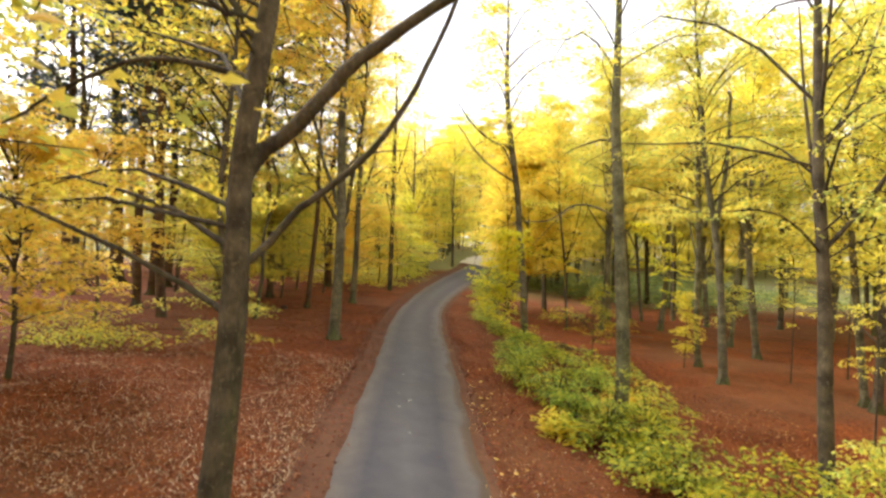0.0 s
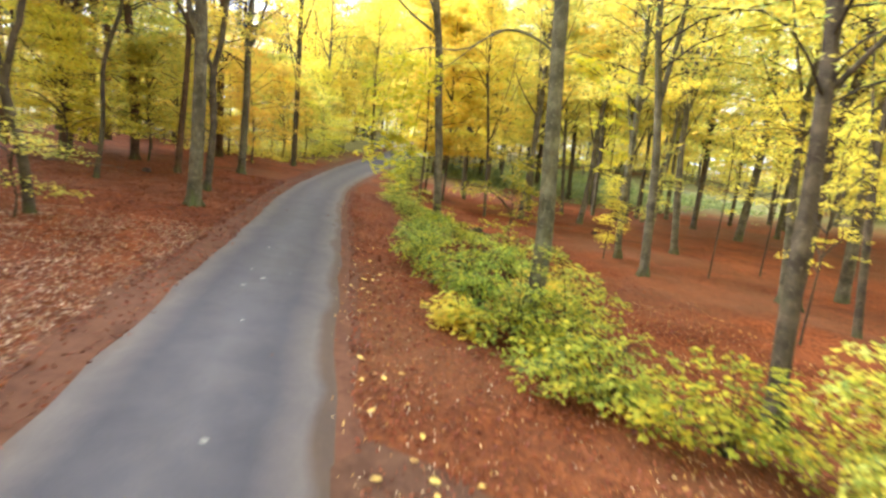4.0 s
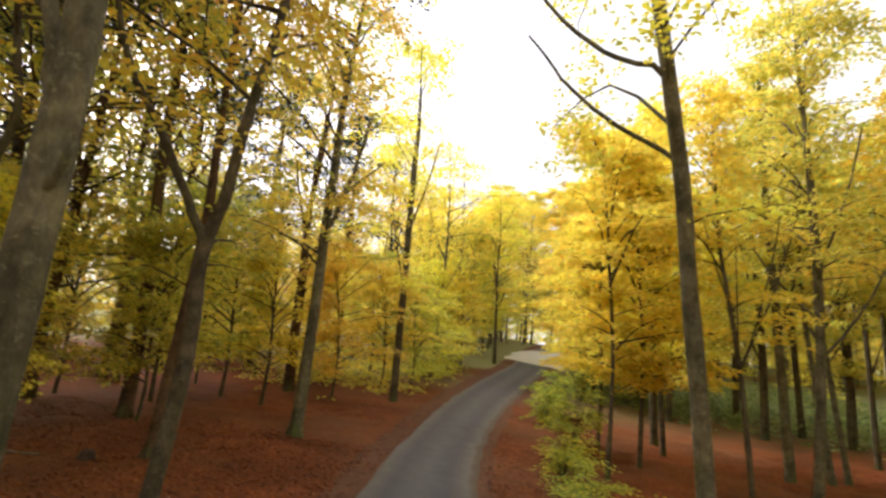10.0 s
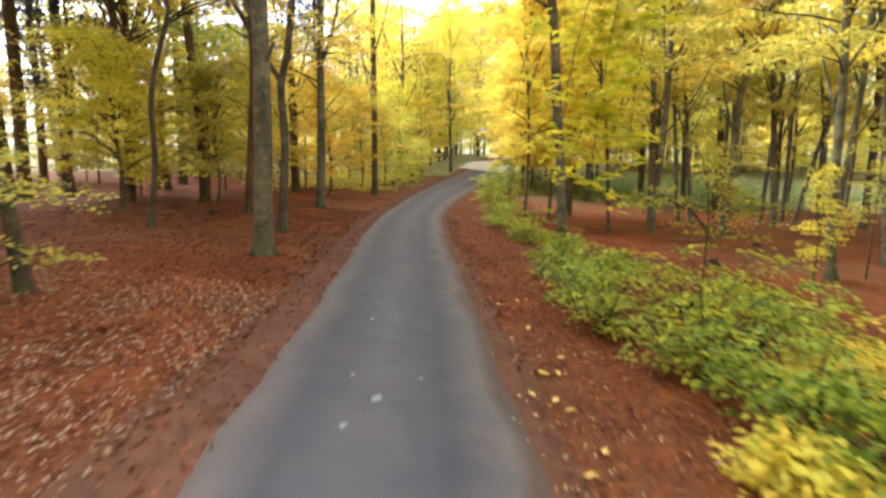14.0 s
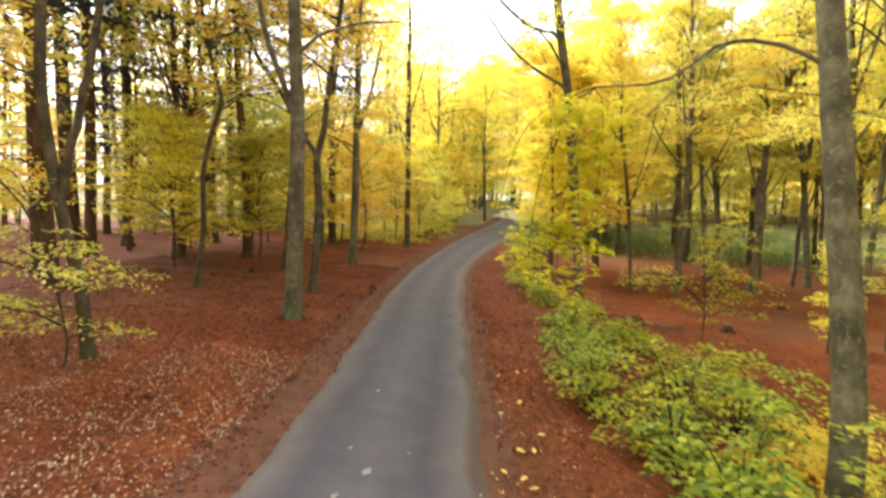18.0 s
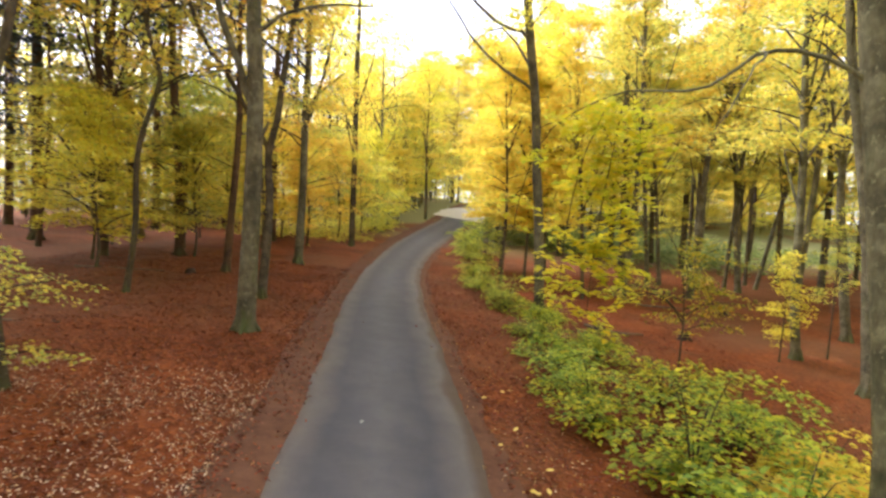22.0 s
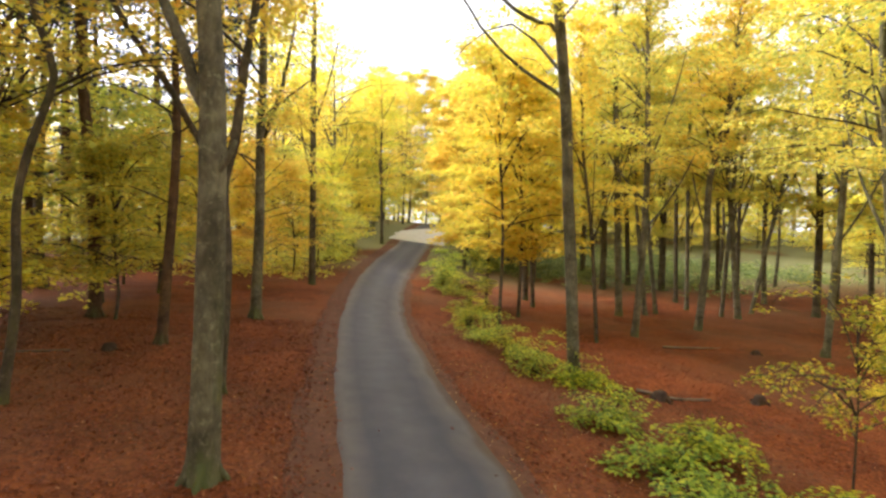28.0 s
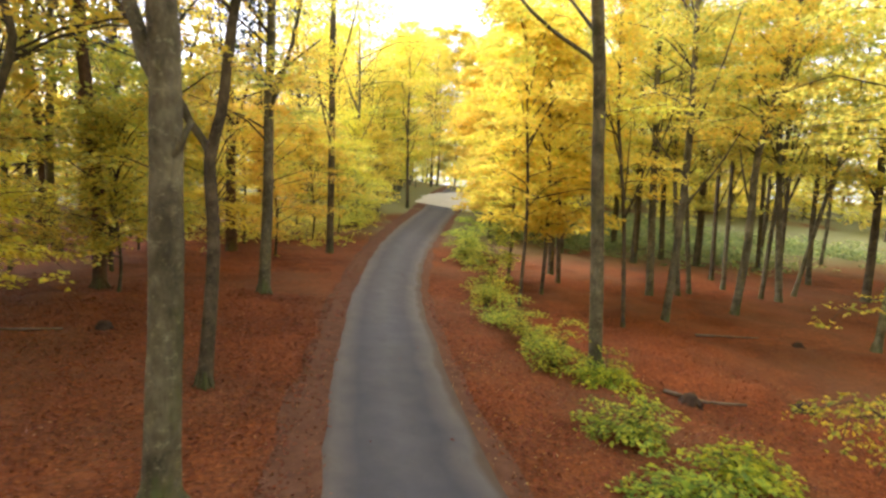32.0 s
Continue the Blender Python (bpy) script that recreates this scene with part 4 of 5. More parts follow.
# ---- young trees ----
YOUNG = "young trees under the beeches"
for x, y, h, r, mat, spread, lab in ((2.9, 36.6, 11.5, 0.08, YELLOW, 2.6, "young beech with drooping golden leaves by the bend"), (4.6, 39.5, 12, 0.09, YELLOW, 2.9, "young beech with drooping golden leaves by the bend"), (3.6, 42.5, 10, 0.08, YELLOW, 2.6, "young beech thick with yellow leaves"),
                                     (-9.6, 37.5, 8, 0.06, GOLD, 2.6, "young beech with orange-gold leaves"), (-8.2, 41.5, 7, 0.06, GOLD, 2.5, "young beech with orange-gold leaves"), (-11.8, 38.5, 8, 0.07, OLIVE, 2.8, "young beech with olive-yellow leaves"),
                                     (-10.6, 32.0, 5.5, 0.05, OLIVE, 2.4, "low young beech with olive-yellow sprays"), (-13.2, 29.5, 6, 0.05, OLIVE, 2.6, "low young beech with olive-yellow sprays"), (-11.6, 27.2, 5, 0.045, YELLOW, 2.1, "low young beech with yellow sprays"),
                                     (-15.5, 34.5, 7, 0.06, GOLD, 2.8, "young beech with orange-gold leaves"), (-7.6, 48.5, 7, 0.06, YELLOW, 2.6, "young beech with yellow leaves"), (-6.6, 53, 6.5, 0.06, LIME, 2.6, "young beech with greenish leaves near the road"),
                                     (-9.5, 53, 8, 0.07, OLIVE, 2.8, "young beech with olive-yellow leaves"), (-6.0, 60, 8, 0.07, YELLOW, 2.8, "young beech with yellow leaves"), (-4.6, 67, 8, 0.07, YELLOW, 2.8, "young beech with yellow leaves"),
                                     (-12.8, 19.5, 6.5, 0.06, GOLD, 2.6, "young beech with hanging orange leaves"), (-10.2, 13.2, 6.0, 0.06, GOLD, 2.4, "young beech with hanging orange leaves"), (-14.0, 14.5, 8.0, 0.07, GOLD, 2.8, "young beech with hanging orange leaves")):
    fine, full = y < 45, 1.12 if x > 0 else 1.0
    tree("young_beech", [(x, y, 0), (x + 0.1, y, h * 0.3), (x - 0.05, y + 0.1, h * 0.55)], r, r * 0.7, h, (2.5 if x > 0 else 1.0, h - 0.3, spread * full, 42, 8, int((24 if fine else 18) * full), (0.15 if fine else 0.22) * full, (0.5 if fine else 0.65) * full), BEECH_DARK, mat, lab, YOUNG)
for x, y, h, mat, spread, lo, lab in ((5.0, 21.6, 2.9, SHRUB, 1.5, 1.2, "thin sapling with flat layered green-yellow sprays"),
                                      (6.2, 9.4, 1.8, LIME, 0.8, 0.6, "low yellow sapling beside the side track"), (6.6, 8.1, 2.4, YELLOW, 1.0, 0.8, "thin yellow sapling beside the side track"), (10.1, 25.6, 3.2, YELLOW, 0.5, 0.4, "yellow shoots round a grey trunk"),
                                      (12.3, 26.5, 4.5, LIME, 1.1, 1.6, "sapling with greenish leaves"), (11.5, 16.5, 5.0, YELLOW, 1.8, 1.6, "sapling with hanging yellow leaves"), (-6.75, 16.9, 2.2, LIME, 1.5, 0.4, "young shoots with green-yellow leaves round a trunk foot"),
                                      (13.8, 24.0, 6.0, LIME, 1.5, 3.0, "sapling with greenish leaves"), (17.5, 26.0, 7.0, YELLOW, 2.4, 2.4, "sapling with yellow leaves")):
    tree("sapling", [(x, y, 0), (x + 0.05, y + 0.03, h * 0.4), (x - 0.06, y, h * 0.75)], 0.014 + 0.003 * h, 0.009, h, (lo, h, spread, 15, 7, 22, 0.085, 0.32), TWIG, mat, lab, YOUNG)


# ---- bushes ----
def bush(x, y, rx, ry, h, mat, label, group, size=0.08, dense=1.0):
    """A bush: stems that fan out, each with tiers of flat, drooping sprays of leaves."""
    SEED[0] += 1
    rng = np.random.default_rng(SEED[0])
    foot = thing("bush", x, y, label, "bush", group)
    n = int(9 + 5 * rx)
    stems, centres, ways = [], [], []
    rx, ry, h = rx * 1.15, ry * 1.15, h * 1.1
    for i in range(n):
        a, far = i * 2.4 + rng.uniform(-0.4, 0.4), rng.uniform(0.2, 1.0) ** 0.7
        tip = np.array([math.cos(a) * rx * far, math.sin(a) * ry * far, h * rng.uniform(0.35, 1.6) * (1.0 - 0.4 * far**2)])
        line = curve_points([(0, 0, -0.05), tip * [0.3, 0.3, 0.6], tip * [0.7, 0.7, 0.95], tip], 0.12)
        stems.append(line)
        for k in range(int(3 * dense)):
            p = line[int(len(line) * rng.uniform(0.3, 0.99))]
            turn = a + rng.normal(0, 0.9)
            w = np.array([math.cos(turn), math.sin(turn), rng.normal(-0.05, 0.12)])
            centres.append(p + w * rng.uniform(0.1, 0.35) * [rx, ry, 0.5])
            ways.append(w)
    for s in stems[:4]:
        v, q = tube(s, np.linspace(0.014, 0.005, len(s)), 5, rng)
        mesh("stem", v, q, TWIG, foot)
    v, q = joined([tube(s, np.linspace(0.012, 0.004, len(s)), 4, rng) for s in stems[4:]])
    tagged(mesh("twigwork", v, q, TWIG, foot), kind="stuff")
    v, q = leaves(np.array(centres), np.array(ways), 32, size * 1.45, 0.44, rng, 0.16, 0.62, 0.34)
    v[:, 2] = np.maximum(v[:, 2], 0.04 - 0.1 * v[:, 0])
    mesh("foliage", v, q, mat, foot)
    return foot


HEDGE = "bushes along the road"
for x, y, rx, ry, h, mat, lab in ((1.55, 37.6, 0.7, 1.1, 1.0, GREEN, "green bush at the road's edge"), (1.3, 35.2, 0.6, 1.0, 0.9, SHRUB, "yellow-green bush at the road's edge"), (1.5, 33.0, 0.65, 1.1, 0.75, GREEN, "low green bush at the road's edge"),
                                  (1.75, 30.8, 0.7, 1.1, 0.85, GREEN, "low green bush at the road's edge"), (2.15, 29.0, 0.8, 0.9, 0.8, GREEN, "low green bush near a trunk"), (3.2, 28.0, 0.8, 0.7, 0.55, SHRUB, "low yellow-green bush near a trunk"),
                                  (2.5, 24.9, 0.7, 0.7, 0.55, GREEN, "small dark bramble bush"), (3.7, 23.3, 0.6, 0.6, 0.6, SHRUB, "yellow-green bush among fallen leaves"), (2.4, 22.5, 0.75, 0.8, 0.8, GREEN, "green bush on the verge"),
                                  (2.2, 20.6, 0.7, 0.9, 0.65, GREEN, "green bush on the verge"), (4.1, 20.3, 1.1, 1.0, 0.75, SHRUB, "low spreading bush with yellow-green sprays"), (2.1, 18.6, 0.6, 0.8, 0.95, SHRUB, "yellow-green bush on the verge"), (4.4, 18.2, 1.1, 1.0, 0.95, GREEN, "broad bush with layered green sprays"), (5.3, 17.4, 0.7, 0.6, 0.55, YELLOW, "low bush turned yellow and orange"),
                                  (2.85, 16.6, 0.8, 0.85, 1.15, SHRUB, "yellow-green bush on the verge"), (3.0, 14.9, 0.75, 0.75, 1.1, GREEN, "green bush on the verge"), (4.6, 14.2, 0.9, 0.8, 1.2, GREEN, "green bush under a leaning beech"), (4.3, 16.6, 0.6, 0.6, 0.6, YELLOW, "low bush turned yellow and orange"), (2.5, 14.1, 0.24, 0.3, 0.4, YELLOW, "small bush with yellow leaves"), (3.5, 13.7, 0.8, 0.7, 1.0, GREEN, "light green bush with layered sprays"), (4.0, 12.9, 0.75, 0.7, 0.9, SHRUB, "yellow-green bush on the verge"),
                                  (4.3, 11.7, 0.9, 0.8, 0.85, GREEN, "green bush by the side track"), (5.5, 10.6, 0.9, 0.8, 0.9, SHRUB, "yellow-green bush by the side track"), (6.8, 9.3, 0.9, 0.7, 0.7, SHRUB, "yellow-green bush by the side track"), (8.4, 8.6, 0.9, 0.7, 0.7, SHRUB, "yellow-green bush by the side track"),
                                  (2.5, 41.5, 1.7, 2.6, 3.0, GREEN, "tall green bush at the bend"), (1.7, 46.0, 0.9, 1.3, 1.5, GREEN, "green bush at the bend"), (2.6, 50.5, 1.2, 1.6, 1.6, GREEN, "green bush beyond the bend"),
                                  (-6.3, 57.0, 1.5, 2.0, 1.4, OLIVE, "low olive-yellow bush beside the road"), (-5.4, 64.0, 1.4, 2.0, 1.4, OLIVE, "low olive-yellow bush beside the road")):
    bush(x, y, rx, ry, h, mat, lab, HEDGE, 0.08 if y < 40 else 0.13, 1.0 if y < 40 else 1.6)


# ---- stumps, fallen wood ----
def stump(x, y, r, h, label, seed, mat=ROT):
    rng = np.random.default_rng(seed)
    foot = thing("stump", x, y, label, "stump")
    line = np.array([[0, 0, -0.1], [0, 0, 0], [0.01, 0, h * 0.4], [0.02, 0.01, h * 0.8], [0.02, 0.01, h]])
    v, q = tube(line, np.array([1.25, 1.1, 0.95, 0.9, 0.75]) * r, 12, rng, 0.18, 0.6)
    mesh("body", v, q, mat, foot, smooth=True)
    for i in range(4):
        a = i * 1.6 + rng.uniform(0, 0.8)
        d = np.array([math.cos(a), math.sin(a), 0])
        v, q = tube(np.array([d * r * 0.6 + [0, 0, h * 0.4], d * r * 1.5 + [0, 0, h * 0.12], d * r * 2.3 - [0, 0, 0.08]]), [r * 0.35, r * 0.28, r * 0.12], 7, rng, 0.12)
        mesh("root", v, q, mat, foot, smooth=True)


stump(-9.26, 28.72, 0.12, 0.2, "small dark old stump on the leaf floor", 41)
stump(5.0, 27.2, 0.17, 0.24, "rotten dark stump with spread roots", 42)
stump(7.94, 27.27, 0.14, 0.2, "low dark stump on the leaf floor", 43)
stump(-2.48, 8.2, 0.15, 0.17, "low stump overgrown with green moss beside a beech foot", 45, MOSS)
stump(12.8, 33.5, 0.13, 0.18, "low dark stump on the leaf floor", 44)


def fallen(pts, r, label, seed):
    rng = np.random.default_rng(seed)
    line = np.array([(x, y, floor_z(x, y) + r * 0.7) for x, y in pts])
    foot = thing("fallen_branch", *pts[0], label, "branch")
    v, q = tube(curve_points(line, 0.3) - np.array(foot.location), np.linspace(r, r * 0.5, len(curve_points(line, 0.3))), 7, rng, 0.1)
    mesh("wood", v, q, DRY, foot, smooth=True)


fallen([(9.2, 34.2), (10.4, 34.35), (11.8, 34.3)], 0.05, "thin pale branch lying on the leaves", 51)
fallen([(4.7, 27.9), (5.6, 27.5), (6.6, 27.4)], 0.06, "broken branch lying by a stump", 52)
fallen([(-12.5, 27.5), (-10.8, 27.9), (-9.9, 28.2)], 0.05, "thin branch lying on the leaves", 53)
fallen([(-10.5, 20.5), (-9.4, 20.9), (-8.2, 20.7)], 0.035, "thin branch lying on the leaves", 54)


# ---- pale spots on the asphalt ----
def spot(x, y, r, seed):
    rng = np.random.default_rng(seed)
    a = np.arange(10) / 10 * 6.28
    rad = r * rng.uniform(0.55, 1.2, 10)
    rim = np.stack([np.cos(a) * rad, np.sin(a) * rad * 1.5, 0 * a], 1)
    inner = rim * 0.6 + [0, 0, 0.004]
    v = np.vstack([rim, inner, [[0, 0, 0.005]]])
    i = np.arange(10)
    k = (i + 1) % 10
    q = np.stack([i, k, 10 + k, 10 + i], 1)
    j = np.arange(0, 10, 2)
    q = np.vstack([q, np.stack([np.full(5, 20), 10 + j, 10 + (j + 1) % 10, 10 + (j + 2) % 10], 1)])
    ob = tagged(mesh("road_spot", v, q, CHALK), "small pale spot on the asphalt", "stain", "pale spots on the road")
    ob.location = (x, y, float(ground_z(x, y)) + 0.062)


for i, (x, y, r) in enumerate(((-1.62, 17.6, 0.04), (-1.15, 15.0, 0.06), (-1.35, 14.4, 0.04), (-1.5, 15.5, 0.03), (-0.9, 12.7, 0.035), (-0.75, 15.6, 0.025), (-0.4, 9.6, 0.04), (0.2, 14.9, 0.025))):
    spot(x, y, r, 60 + i)


# ---- fallen leaves ----
def scatter(name, n, xr, yr, size, mat, label, seed, keep):
    rng = np.random.default_rng(seed)
    y = yr[0] + (yr[1] - yr[0]) * rng.uniform(0, 1, n) ** 1.25
    off = xr[0] + (xr[1] - xr[0]) * rng.uniform(0, 1, n) ** 1.2
    clump = np.sin(1.7 * off + 2.1 * y) * np.sin(1.1 * y - 2.3 * off + 1) + rng.normal(0, 0.6, n)
    ok = (clump > -0.5) & keep(off, rng)
    x, y = (road_x(y) + off)[ok], y[ok]
    lift = np.where(np.abs(off[ok]) < 1.4, 0.066, 0.034 if name == "pale_leaves" else 0.022)
    c = np.stack([x, y, ground_z(x, y) + bumpy(x, y) + lift], 1)
    turn = rng.uniform(0, 6.28, len(c))
    v, q = leaves(c, np.stack([np.cos(turn), np.sin(turn), 0 * turn], 1), 1, size, 0.0, rng, 0.5, 0.42)
    return tagged(mesh(name, v, q, mat), label, "leaves", kind="stuff")


scatter("leaf_litter", 52000, (-1.95, -12.0), (4, 34), 0.075, LITTER, "loose red-brown beech leaves over the forest floor", 71, lambda o, r: o < 0)
scatter("leaf_litter", 34000, (1.45, 11.0), (4, 36), 0.075, LITTER, "loose red-brown beech leaves over the forest floor", 72, lambda o, r: o > 0)
scatter("leaf_litter", 5000, (-2.3, 2.3), (4, 60), 0.08, LITTER, "brown leaves drifted along the asphalt edges", 73, lambda o, r: r.uniform(0, 1, len(o)) < np.clip((np.abs(o) - 1.15) * 1.0, 0.006, 1))
scatter("leaf_litter", 2600, (-1.4, -2.3), (4, 40), 0.075, LITTER, "brown leaves blown over the dirt verge", 70, lambda o, r: o < 0)
scatter("yellow_leaves", 2000, (1.2, 7.0), (4, 30), 0.047, FALLEN_YELLOW, "yellow leaves fallen on verge and side track", 74, lambda o, r: o > 0)
# this pale scatter paints the sky glints of wet litter left of the road
scatter("pale_leaves", 19000, (-2.1, -11.0), (8.5, 19), 0.050, PALE_GLINT_LEAF, "small pale leaves on the litter, sky glints put into their colour", 75, lambda o, r: o < 0)
scatter("yellow_leaves", 3000, (4.6, 11.5), (7.5, 19), 0.055, FALLEN_YELLOW, "yellow and cream leaves fallen on the red litter", 69, lambda o, r: o > 0)
scatter("pale_leaves", 1800, (1.4, 10.0), (6, 18), 0.05, PALE_GLINT_LEAF, "small pale dry leaves along the verge", 76, lambda o, r: o > 0)


def drift(name, pts, aside, spread, n, size, mat, label, seed):
    """Leaves drifted along a line."""
    rng = np.random.default_rng(seed)
    line = curve_points([(*p, 0) for p in pts], 0.1)
    k = rng.integers(0, len(line), n)
    way = np.gradient(line, axis=0)[k]
    way /= np.linalg.norm(way, axis=1)[:, None]
    x, y = line[k, 0] - way[:, 1] * (aside + rng.normal(0, spread, n)), line[k, 1] + way[:, 0] * (aside + rng.normal(0, spread, n))
    c = np.stack([x, y, ground_z(x, y) + bumpy(x, y) + 0.05], 1)
    turn = rng.uniform(0, 6.28, n)
    v, q = leaves(c, np.stack([np.cos(turn), np.sin(turn), 0 * turn], 1), 1, size, 0.0, rng, 0.35, 0.7)
    return tagged(mesh(name, v, q, mat), label, "leaves", kind="stuff")


SIDE = [(1.4, 8.9), (2.4, 8.3), (4.2, 7.1), (7, 5.6), (11, 4.3)]
drift("leaf_litter", SIDE, 0.15, 0.14, 1500, 0.075, LITTER, "brown leaves drifted between the ruts of the side track", 77)
drift("leaf_litter", SIDE, -0.75, 0.2, 1200, 0.075, LITTER, "brown leaves drifted over the rim of the side track", 78)


def lone_leaves(spots, group):
    """Single large leaves, each lying on its own."""
    rng = np.random.default_rng(80)
    first = None
    for x, y, lift in spots:
        if first is None or rng.uniform() < 0.2:
            s = rng.uniform(0.045, 0.065)
            v = np.array([[a * s, b * w * s, 0.004 + 0.01 * abs(b) * w] for a, w in ((-1.0, 0.06), (-0.35, 0.5), (0.35, 0.48), (1.0, 0.05)) for b in (-1, 0, 1)])
            q = [[3 * i + k, 3 * i + k + 1, 3 * i + k + 4, 3 * i + k + 3] for i in range(3) for k in range(2)]
            first = tagged(mesh("fallen_leaf", v, q, FALLEN_YELLOW), "large yellow leaf lying flat on the ground", "leaf", group)
            ob = first
        else:
            ob = copy_thing(first, Matrix())
        ob.location = (x, y, floor_z(x, y) + lift)
        ob.rotation_euler = (rng.normal(0, 0.12), rng.normal(0, 0.12), rng.uniform(0, 6.28))


pick = np.random.default_rng(79)
line = curve_points([(*p, 0) for p in SIDE], 0.2)
spots = [(float(line[k, 0] + pick.normal(0, 0.5)), float(line[k, 1] + pick.normal(0, 0.5)), 0.045) for k in pick.integers(0, len(line), 42)]
spots += [(float(road_x(y) + pick.uniform(1.45, 2.3)), float(y), 0.05) for y in pick.uniform(5, 20, 26)]
lone_leaves(spots, "single yellow leaves by the road")


# ---- green undergrowth far off ----
def undergrowth(name, spots, spread, n, size, mat, label, seed):
    rng = np.random.default_rng(seed)
    pick = np.array(spots)[rng.integers(0, len(spots), n)] + rng.normal(0, 1, (n, 2)) * spread
    pick = pick[np.abs(pick[:, 0] - road_x(pick[:, 1])) > 3]
    c = np.stack([pick[:, 0], pick[:, 1], ground_z(pick[:, 0], pick[:, 1]) + np.abs(rng.normal(0, 1, len(pick))) * (0.28 + 0.3 * np.sin(0.9 * pick[:, 0] + 0.5) * np.sin(1.1 * pick[:, 1])) + 0.1], 1)
    turn = rng.uniform(0, 6.28, len(c))
    v, q = leaves(c, np.stack([np.cos(turn), np.sin(turn), 0 * turn], 1), 7, size, 0.4, rng, 0.5)
    return tagged(mesh(name, v, q, mat), label, "undergrowth", kind="stuff")


undergrowth("undergrowth", [(14, 62), (20, 66), (26, 64), (32, 68), (38, 64), (18, 74), (28, 76), (11, 68), (24, 58)], (3.5, 3.0), 5200, 0.26, MINT, "pale green brambles and ferns under the far trees", 81)
undergrowth("undergrowth", [(-12, 17), (-14, 19), (-10.5, 17)], (1.0, 0.7), 260, 0.12, OLIVE, "yellowing ferns on the leaf floor", 82)
undergrowth("undergrowth", [(-8, 50), (-10, 56), (-7, 62), (-12, 48)], (1.5, 2.5), 900, 0.2, OLIVE, "low yellowing growth beside the road", 83)

# ---- the wood further off ----
FAR = "trees further off in the wood"
protos = []
for x, y, h, lo, mat, bark, spread, lab in ((-24, 48, 19, 4.0, GOLD, BEECH_DARK, 4.2, "tall beech with golden leaves deep in the wood"), (-30, 56, 20, 4.5, YELLOW, BEECH, 4.6, "tall beech with yellow leaves deep in the wood"), (30, 60, 19, 4.2, YELLOW, BEECH_DARK, 4.2, "tall beech with yellow leaves deep in the wood"),
                                            (36, 48, 20, 4.2, LIME, BEECH, 4.6, "tall beech with yellow-green leaves deep in the wood"), (-36, 44, 18, 3.4, OLIVE, PINE, 4.2, "dark-stemmed tree with olive-yellow leaves"), (44, 52, 20, 4.6, OLIVE, BEECH, 4.4, "tall grey beech with olive-yellow leaves")):
    protos.append(tree("beech_tree", [(x, y, 0), (x + 0.2, y, 4), (x + 0.1, y + 0.3, 9)], 0.19, 0.13, h, (lo, h - 0.5, spread * 1.15, 42, 7, 8, 0.21, 0.8), bark, mat, lab, FAR))
low_protos = []
for x, y, h, mat, lab in ((-18, 52, 7.5, GOLD, "young beech with orange-gold leaves in the wood"), (-22, 41, 6.5, OLIVE, "young beech with olive-yellow leaves in the wood"), (27, 70, 8, YELLOW, "young beech with yellow leaves in the wood")):
    low_protos.append(tree("young_beech", [(x, y, 0), (x, y, h * 0.3), (x + 0.1, y, h * 0.6)], 0.06, 0.045, h, (0.8, h, 3.1, 26, 7, 13, 0.26, 0.75), BEECH_DARK, mat, lab, FAR))
taken = [tuple(o.location[:2]) for o in scene.objects if o.get("category") == "tree"]
rng = np.random.default_rng(91)


def plant(kinds, n, xr, yr, gap, clear):
    done = tries = 0
    while done < n and tries < 40 * n:
        tries += 1
        x, y = rng.uniform(*xr), rng.uniform(*yr)
        if 9 < x < 52 and 60 < y < 82 and rng.uniform() < 0.9:  # the glade behind the stand stays open
            continue
        if abs(x - float(road_x(y))) < clear or (-3.5 < x - (y - 84) * 0.4 < 13 and 74 < y < 115) or any((x - a) ** 2 + (y - b) ** 2 < gap**2 for a, b in taken):
            continue
        taken.append((x, y))
        s = rng.uniform(0.8, 1.2)
        m = Matrix.Translation((x, y, floor_z(x, y) - 0.05)) @ Matrix.Rotation(rng.uniform(0, 6.28), 4, "Z") @ Matrix.Diagonal((s * rng.uniform(0.9, 1.1), s, s * rng.uniform(0.9, 1.1), 1))
        ob = copy_thing(kinds[rng.integers(len(kinds))], Matrix())
        ob.matrix_basis = m
        done += 1


plant([protos[0], protos[4], protos[4], protos[1]], 26, (-50, -13), (20, 66), 4.0, 7)
plant([protos[2], protos[3], protos[5], protos[5]], 66, (17, 68), (22, 118), 3.4, 7)
plant([protos[1], protos[2], protos[0]], 26, (-14, 16), (62, 100), 3.6, 6.2)
plant([protos[1], protos[2], protos[3]], 36, (-16, 40), (84, 135), 3.4, 4.2)
plant([protos[1], protos[2], protos[3]], 26, (-70, 80), (100, 150), 4.2, 5)
plant(protos, 14, (-40, 45), (-45, -8), 4.5, 7)
plant([protos[0], protos[4], protos[1]], 12, (-45, -16), (-8, 20), 4.0, 7)
plant([protos[2], protos[3]], 12, (17, 50), (-8, 22), 4.0, 7)
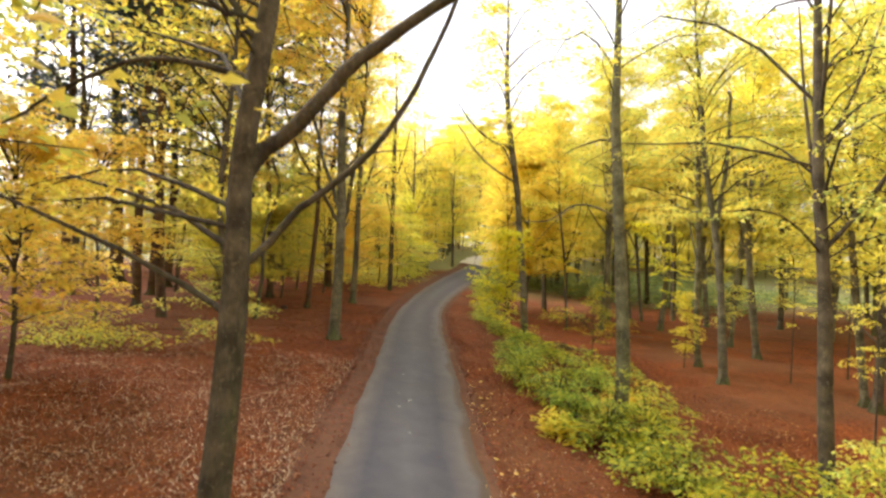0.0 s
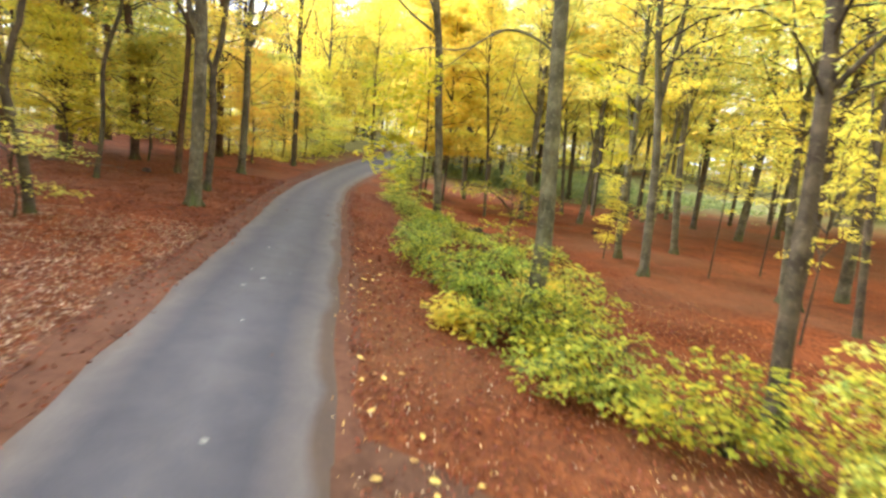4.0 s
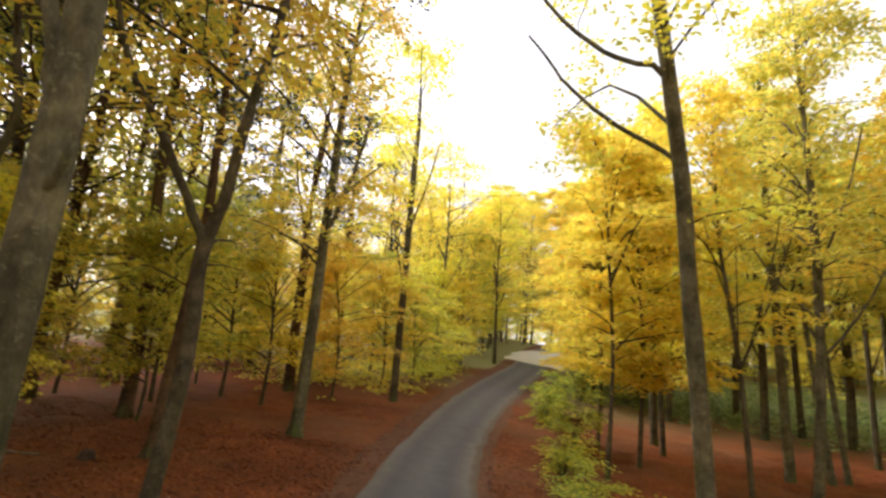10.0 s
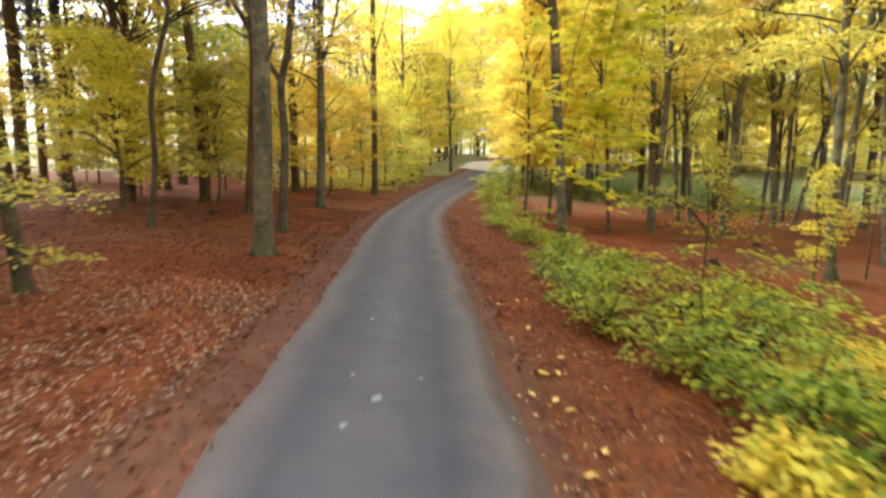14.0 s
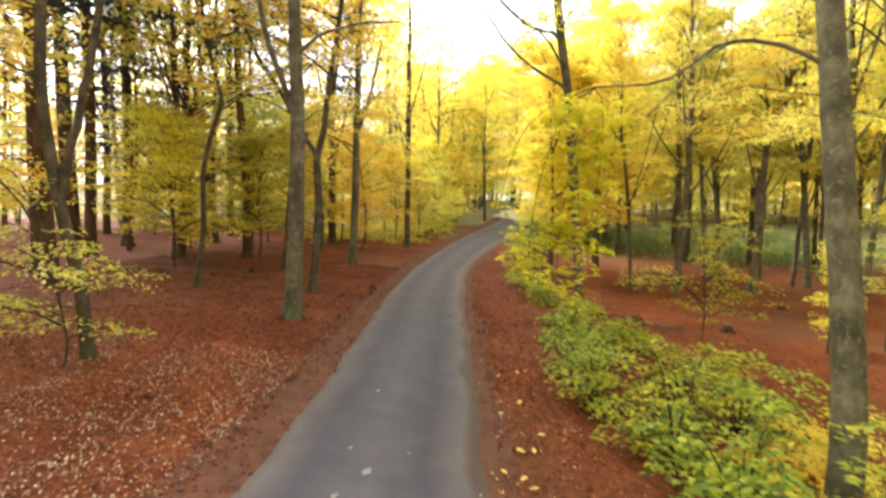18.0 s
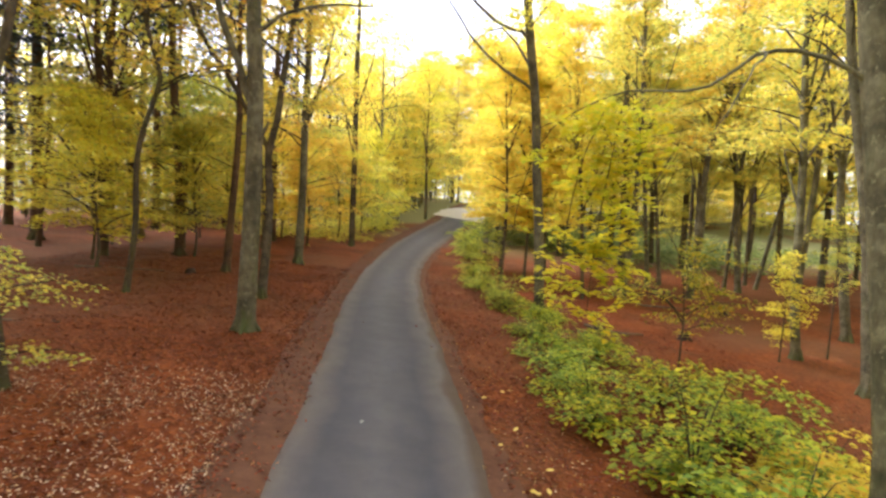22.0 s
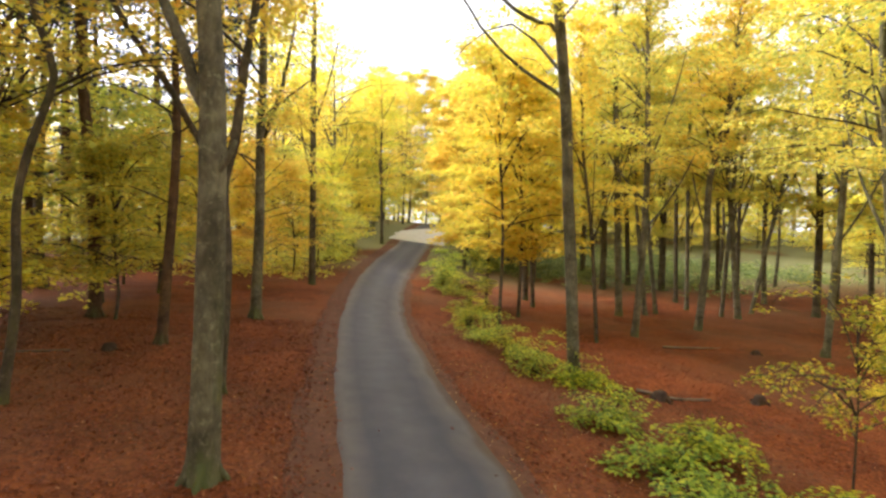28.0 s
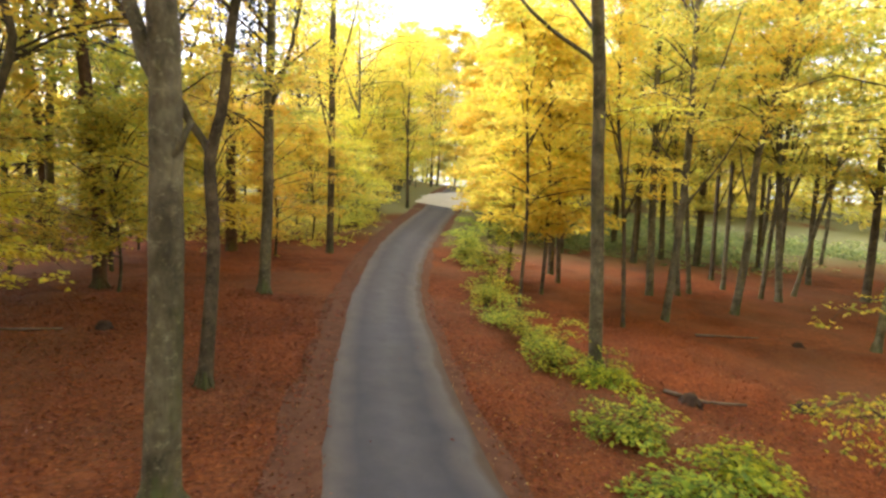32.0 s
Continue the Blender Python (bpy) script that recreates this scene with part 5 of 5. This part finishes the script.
# copies added to shade the floor; those nearer than y = 17 stand unseen
for x, y, k in ((-6.4, -1.5, 0), (-9.0, 3.0, 4), (-5.6, 3.2, 0), (-8.4, 6.2, 4), (-11.5, 7.0, 0), (-12.2, 22.6, 4), (-13.2, 8.8, 0), (-11.6, 11.6, 4), (-16.0, 13.2, 0), (-15.0, 33.0, 4), (-7.4, -6.0, 1), (-13.5, 30.6, 4), (-19.5, 27.0, 0), (-16.2, 38.2, 1), (-10.5, 5.2, 0), (-17.5, 16.0, 4), (7.5, -1.0, 3), (10.5, 2.0, 2), (5.8, -6.0, 3)):
    taken.append((x, y))
    copy_thing(protos[k], Matrix()).matrix_basis = Matrix.Translation((x, y, floor_z(x, y) - 0.05)) @ Matrix.Rotation(1.3 * x, 4, "Z")
plant([low_protos[0], low_protos[1]], 44, (-34, -8), (29, 85), 2.6, 5)
plant([low_protos[2]], 48, (10, 60), (80, 108), 2.6, 6)
plant([low_protos[2], low_protos[1]], 34, (44, 78), (52, 92), 2.6, 6)
plant([low_protos[2], low_protos[1]], 16, (-16, 14), (62, 98), 2.6, 5)


def far_wood(name, n, mat, label, seed):
    """The wall of leaves where the wood closes in the distance, all round."""
    rng = np.random.default_rng(seed)
    turn, out = rng.uniform(0, 6.283, n), rng.uniform(78, 135, n)
    x, y = out * np.sin(turn), 40 + out * np.cos(turn)
    up = 0.6 + 17 * rng.uniform(0, 1, n) ** 1.4
    ok = ~((x > -12) & (x < 34) & (y > 90) & (up < 1.8)) & ~((x < -30) & (up > 2) & (up < 12) & (rng.uniform(0, 1, n) < 0.85))
    c = np.stack([x, y, ground_z(x, y) + up], 1)[ok]
    way = rng.uniform(0, 6.283, len(c))
    v, q = leaves(c, np.stack([np.cos(way), np.sin(way), 0 * way], 1), 7, 0.8, 1.9, rng, 0.6)
    return tagged(mesh(name, v, q, mat), label, "woods", kind="stuff")


def wood_edge(name, n, mat, label, seed):
    """Low dense edge of the wood behind the clearing."""
    rng = np.random.default_rng(seed)
    x, y = rng.uniform(-45, 75, n), rng.uniform(122, 150, n)
    c = np.stack([x, y, ground_z(x, y) + 0.3 + 9 * rng.uniform(0, 1, n) ** 1.6], 1)
    way = rng.uniform(0, 6.283, n)
    v, q = leaves(c, np.stack([np.cos(way), np.sin(way), 0 * way], 1), 7, 0.7, 1.5, rng, 0.6)
    return tagged(mesh(name, v, q, mat), label, "woods", kind="stuff")


wood_edge("far_woods", 2200, LIME, "pale yellow-green edge of the wood beyond the clearing", 97)
far_wood("far_woods", 6800, YELLOW, "far yellow foliage of the wood all round", 95)
far_wood("far_woods", 5400, OLIVE, "far olive foliage of the wood all round", 96)
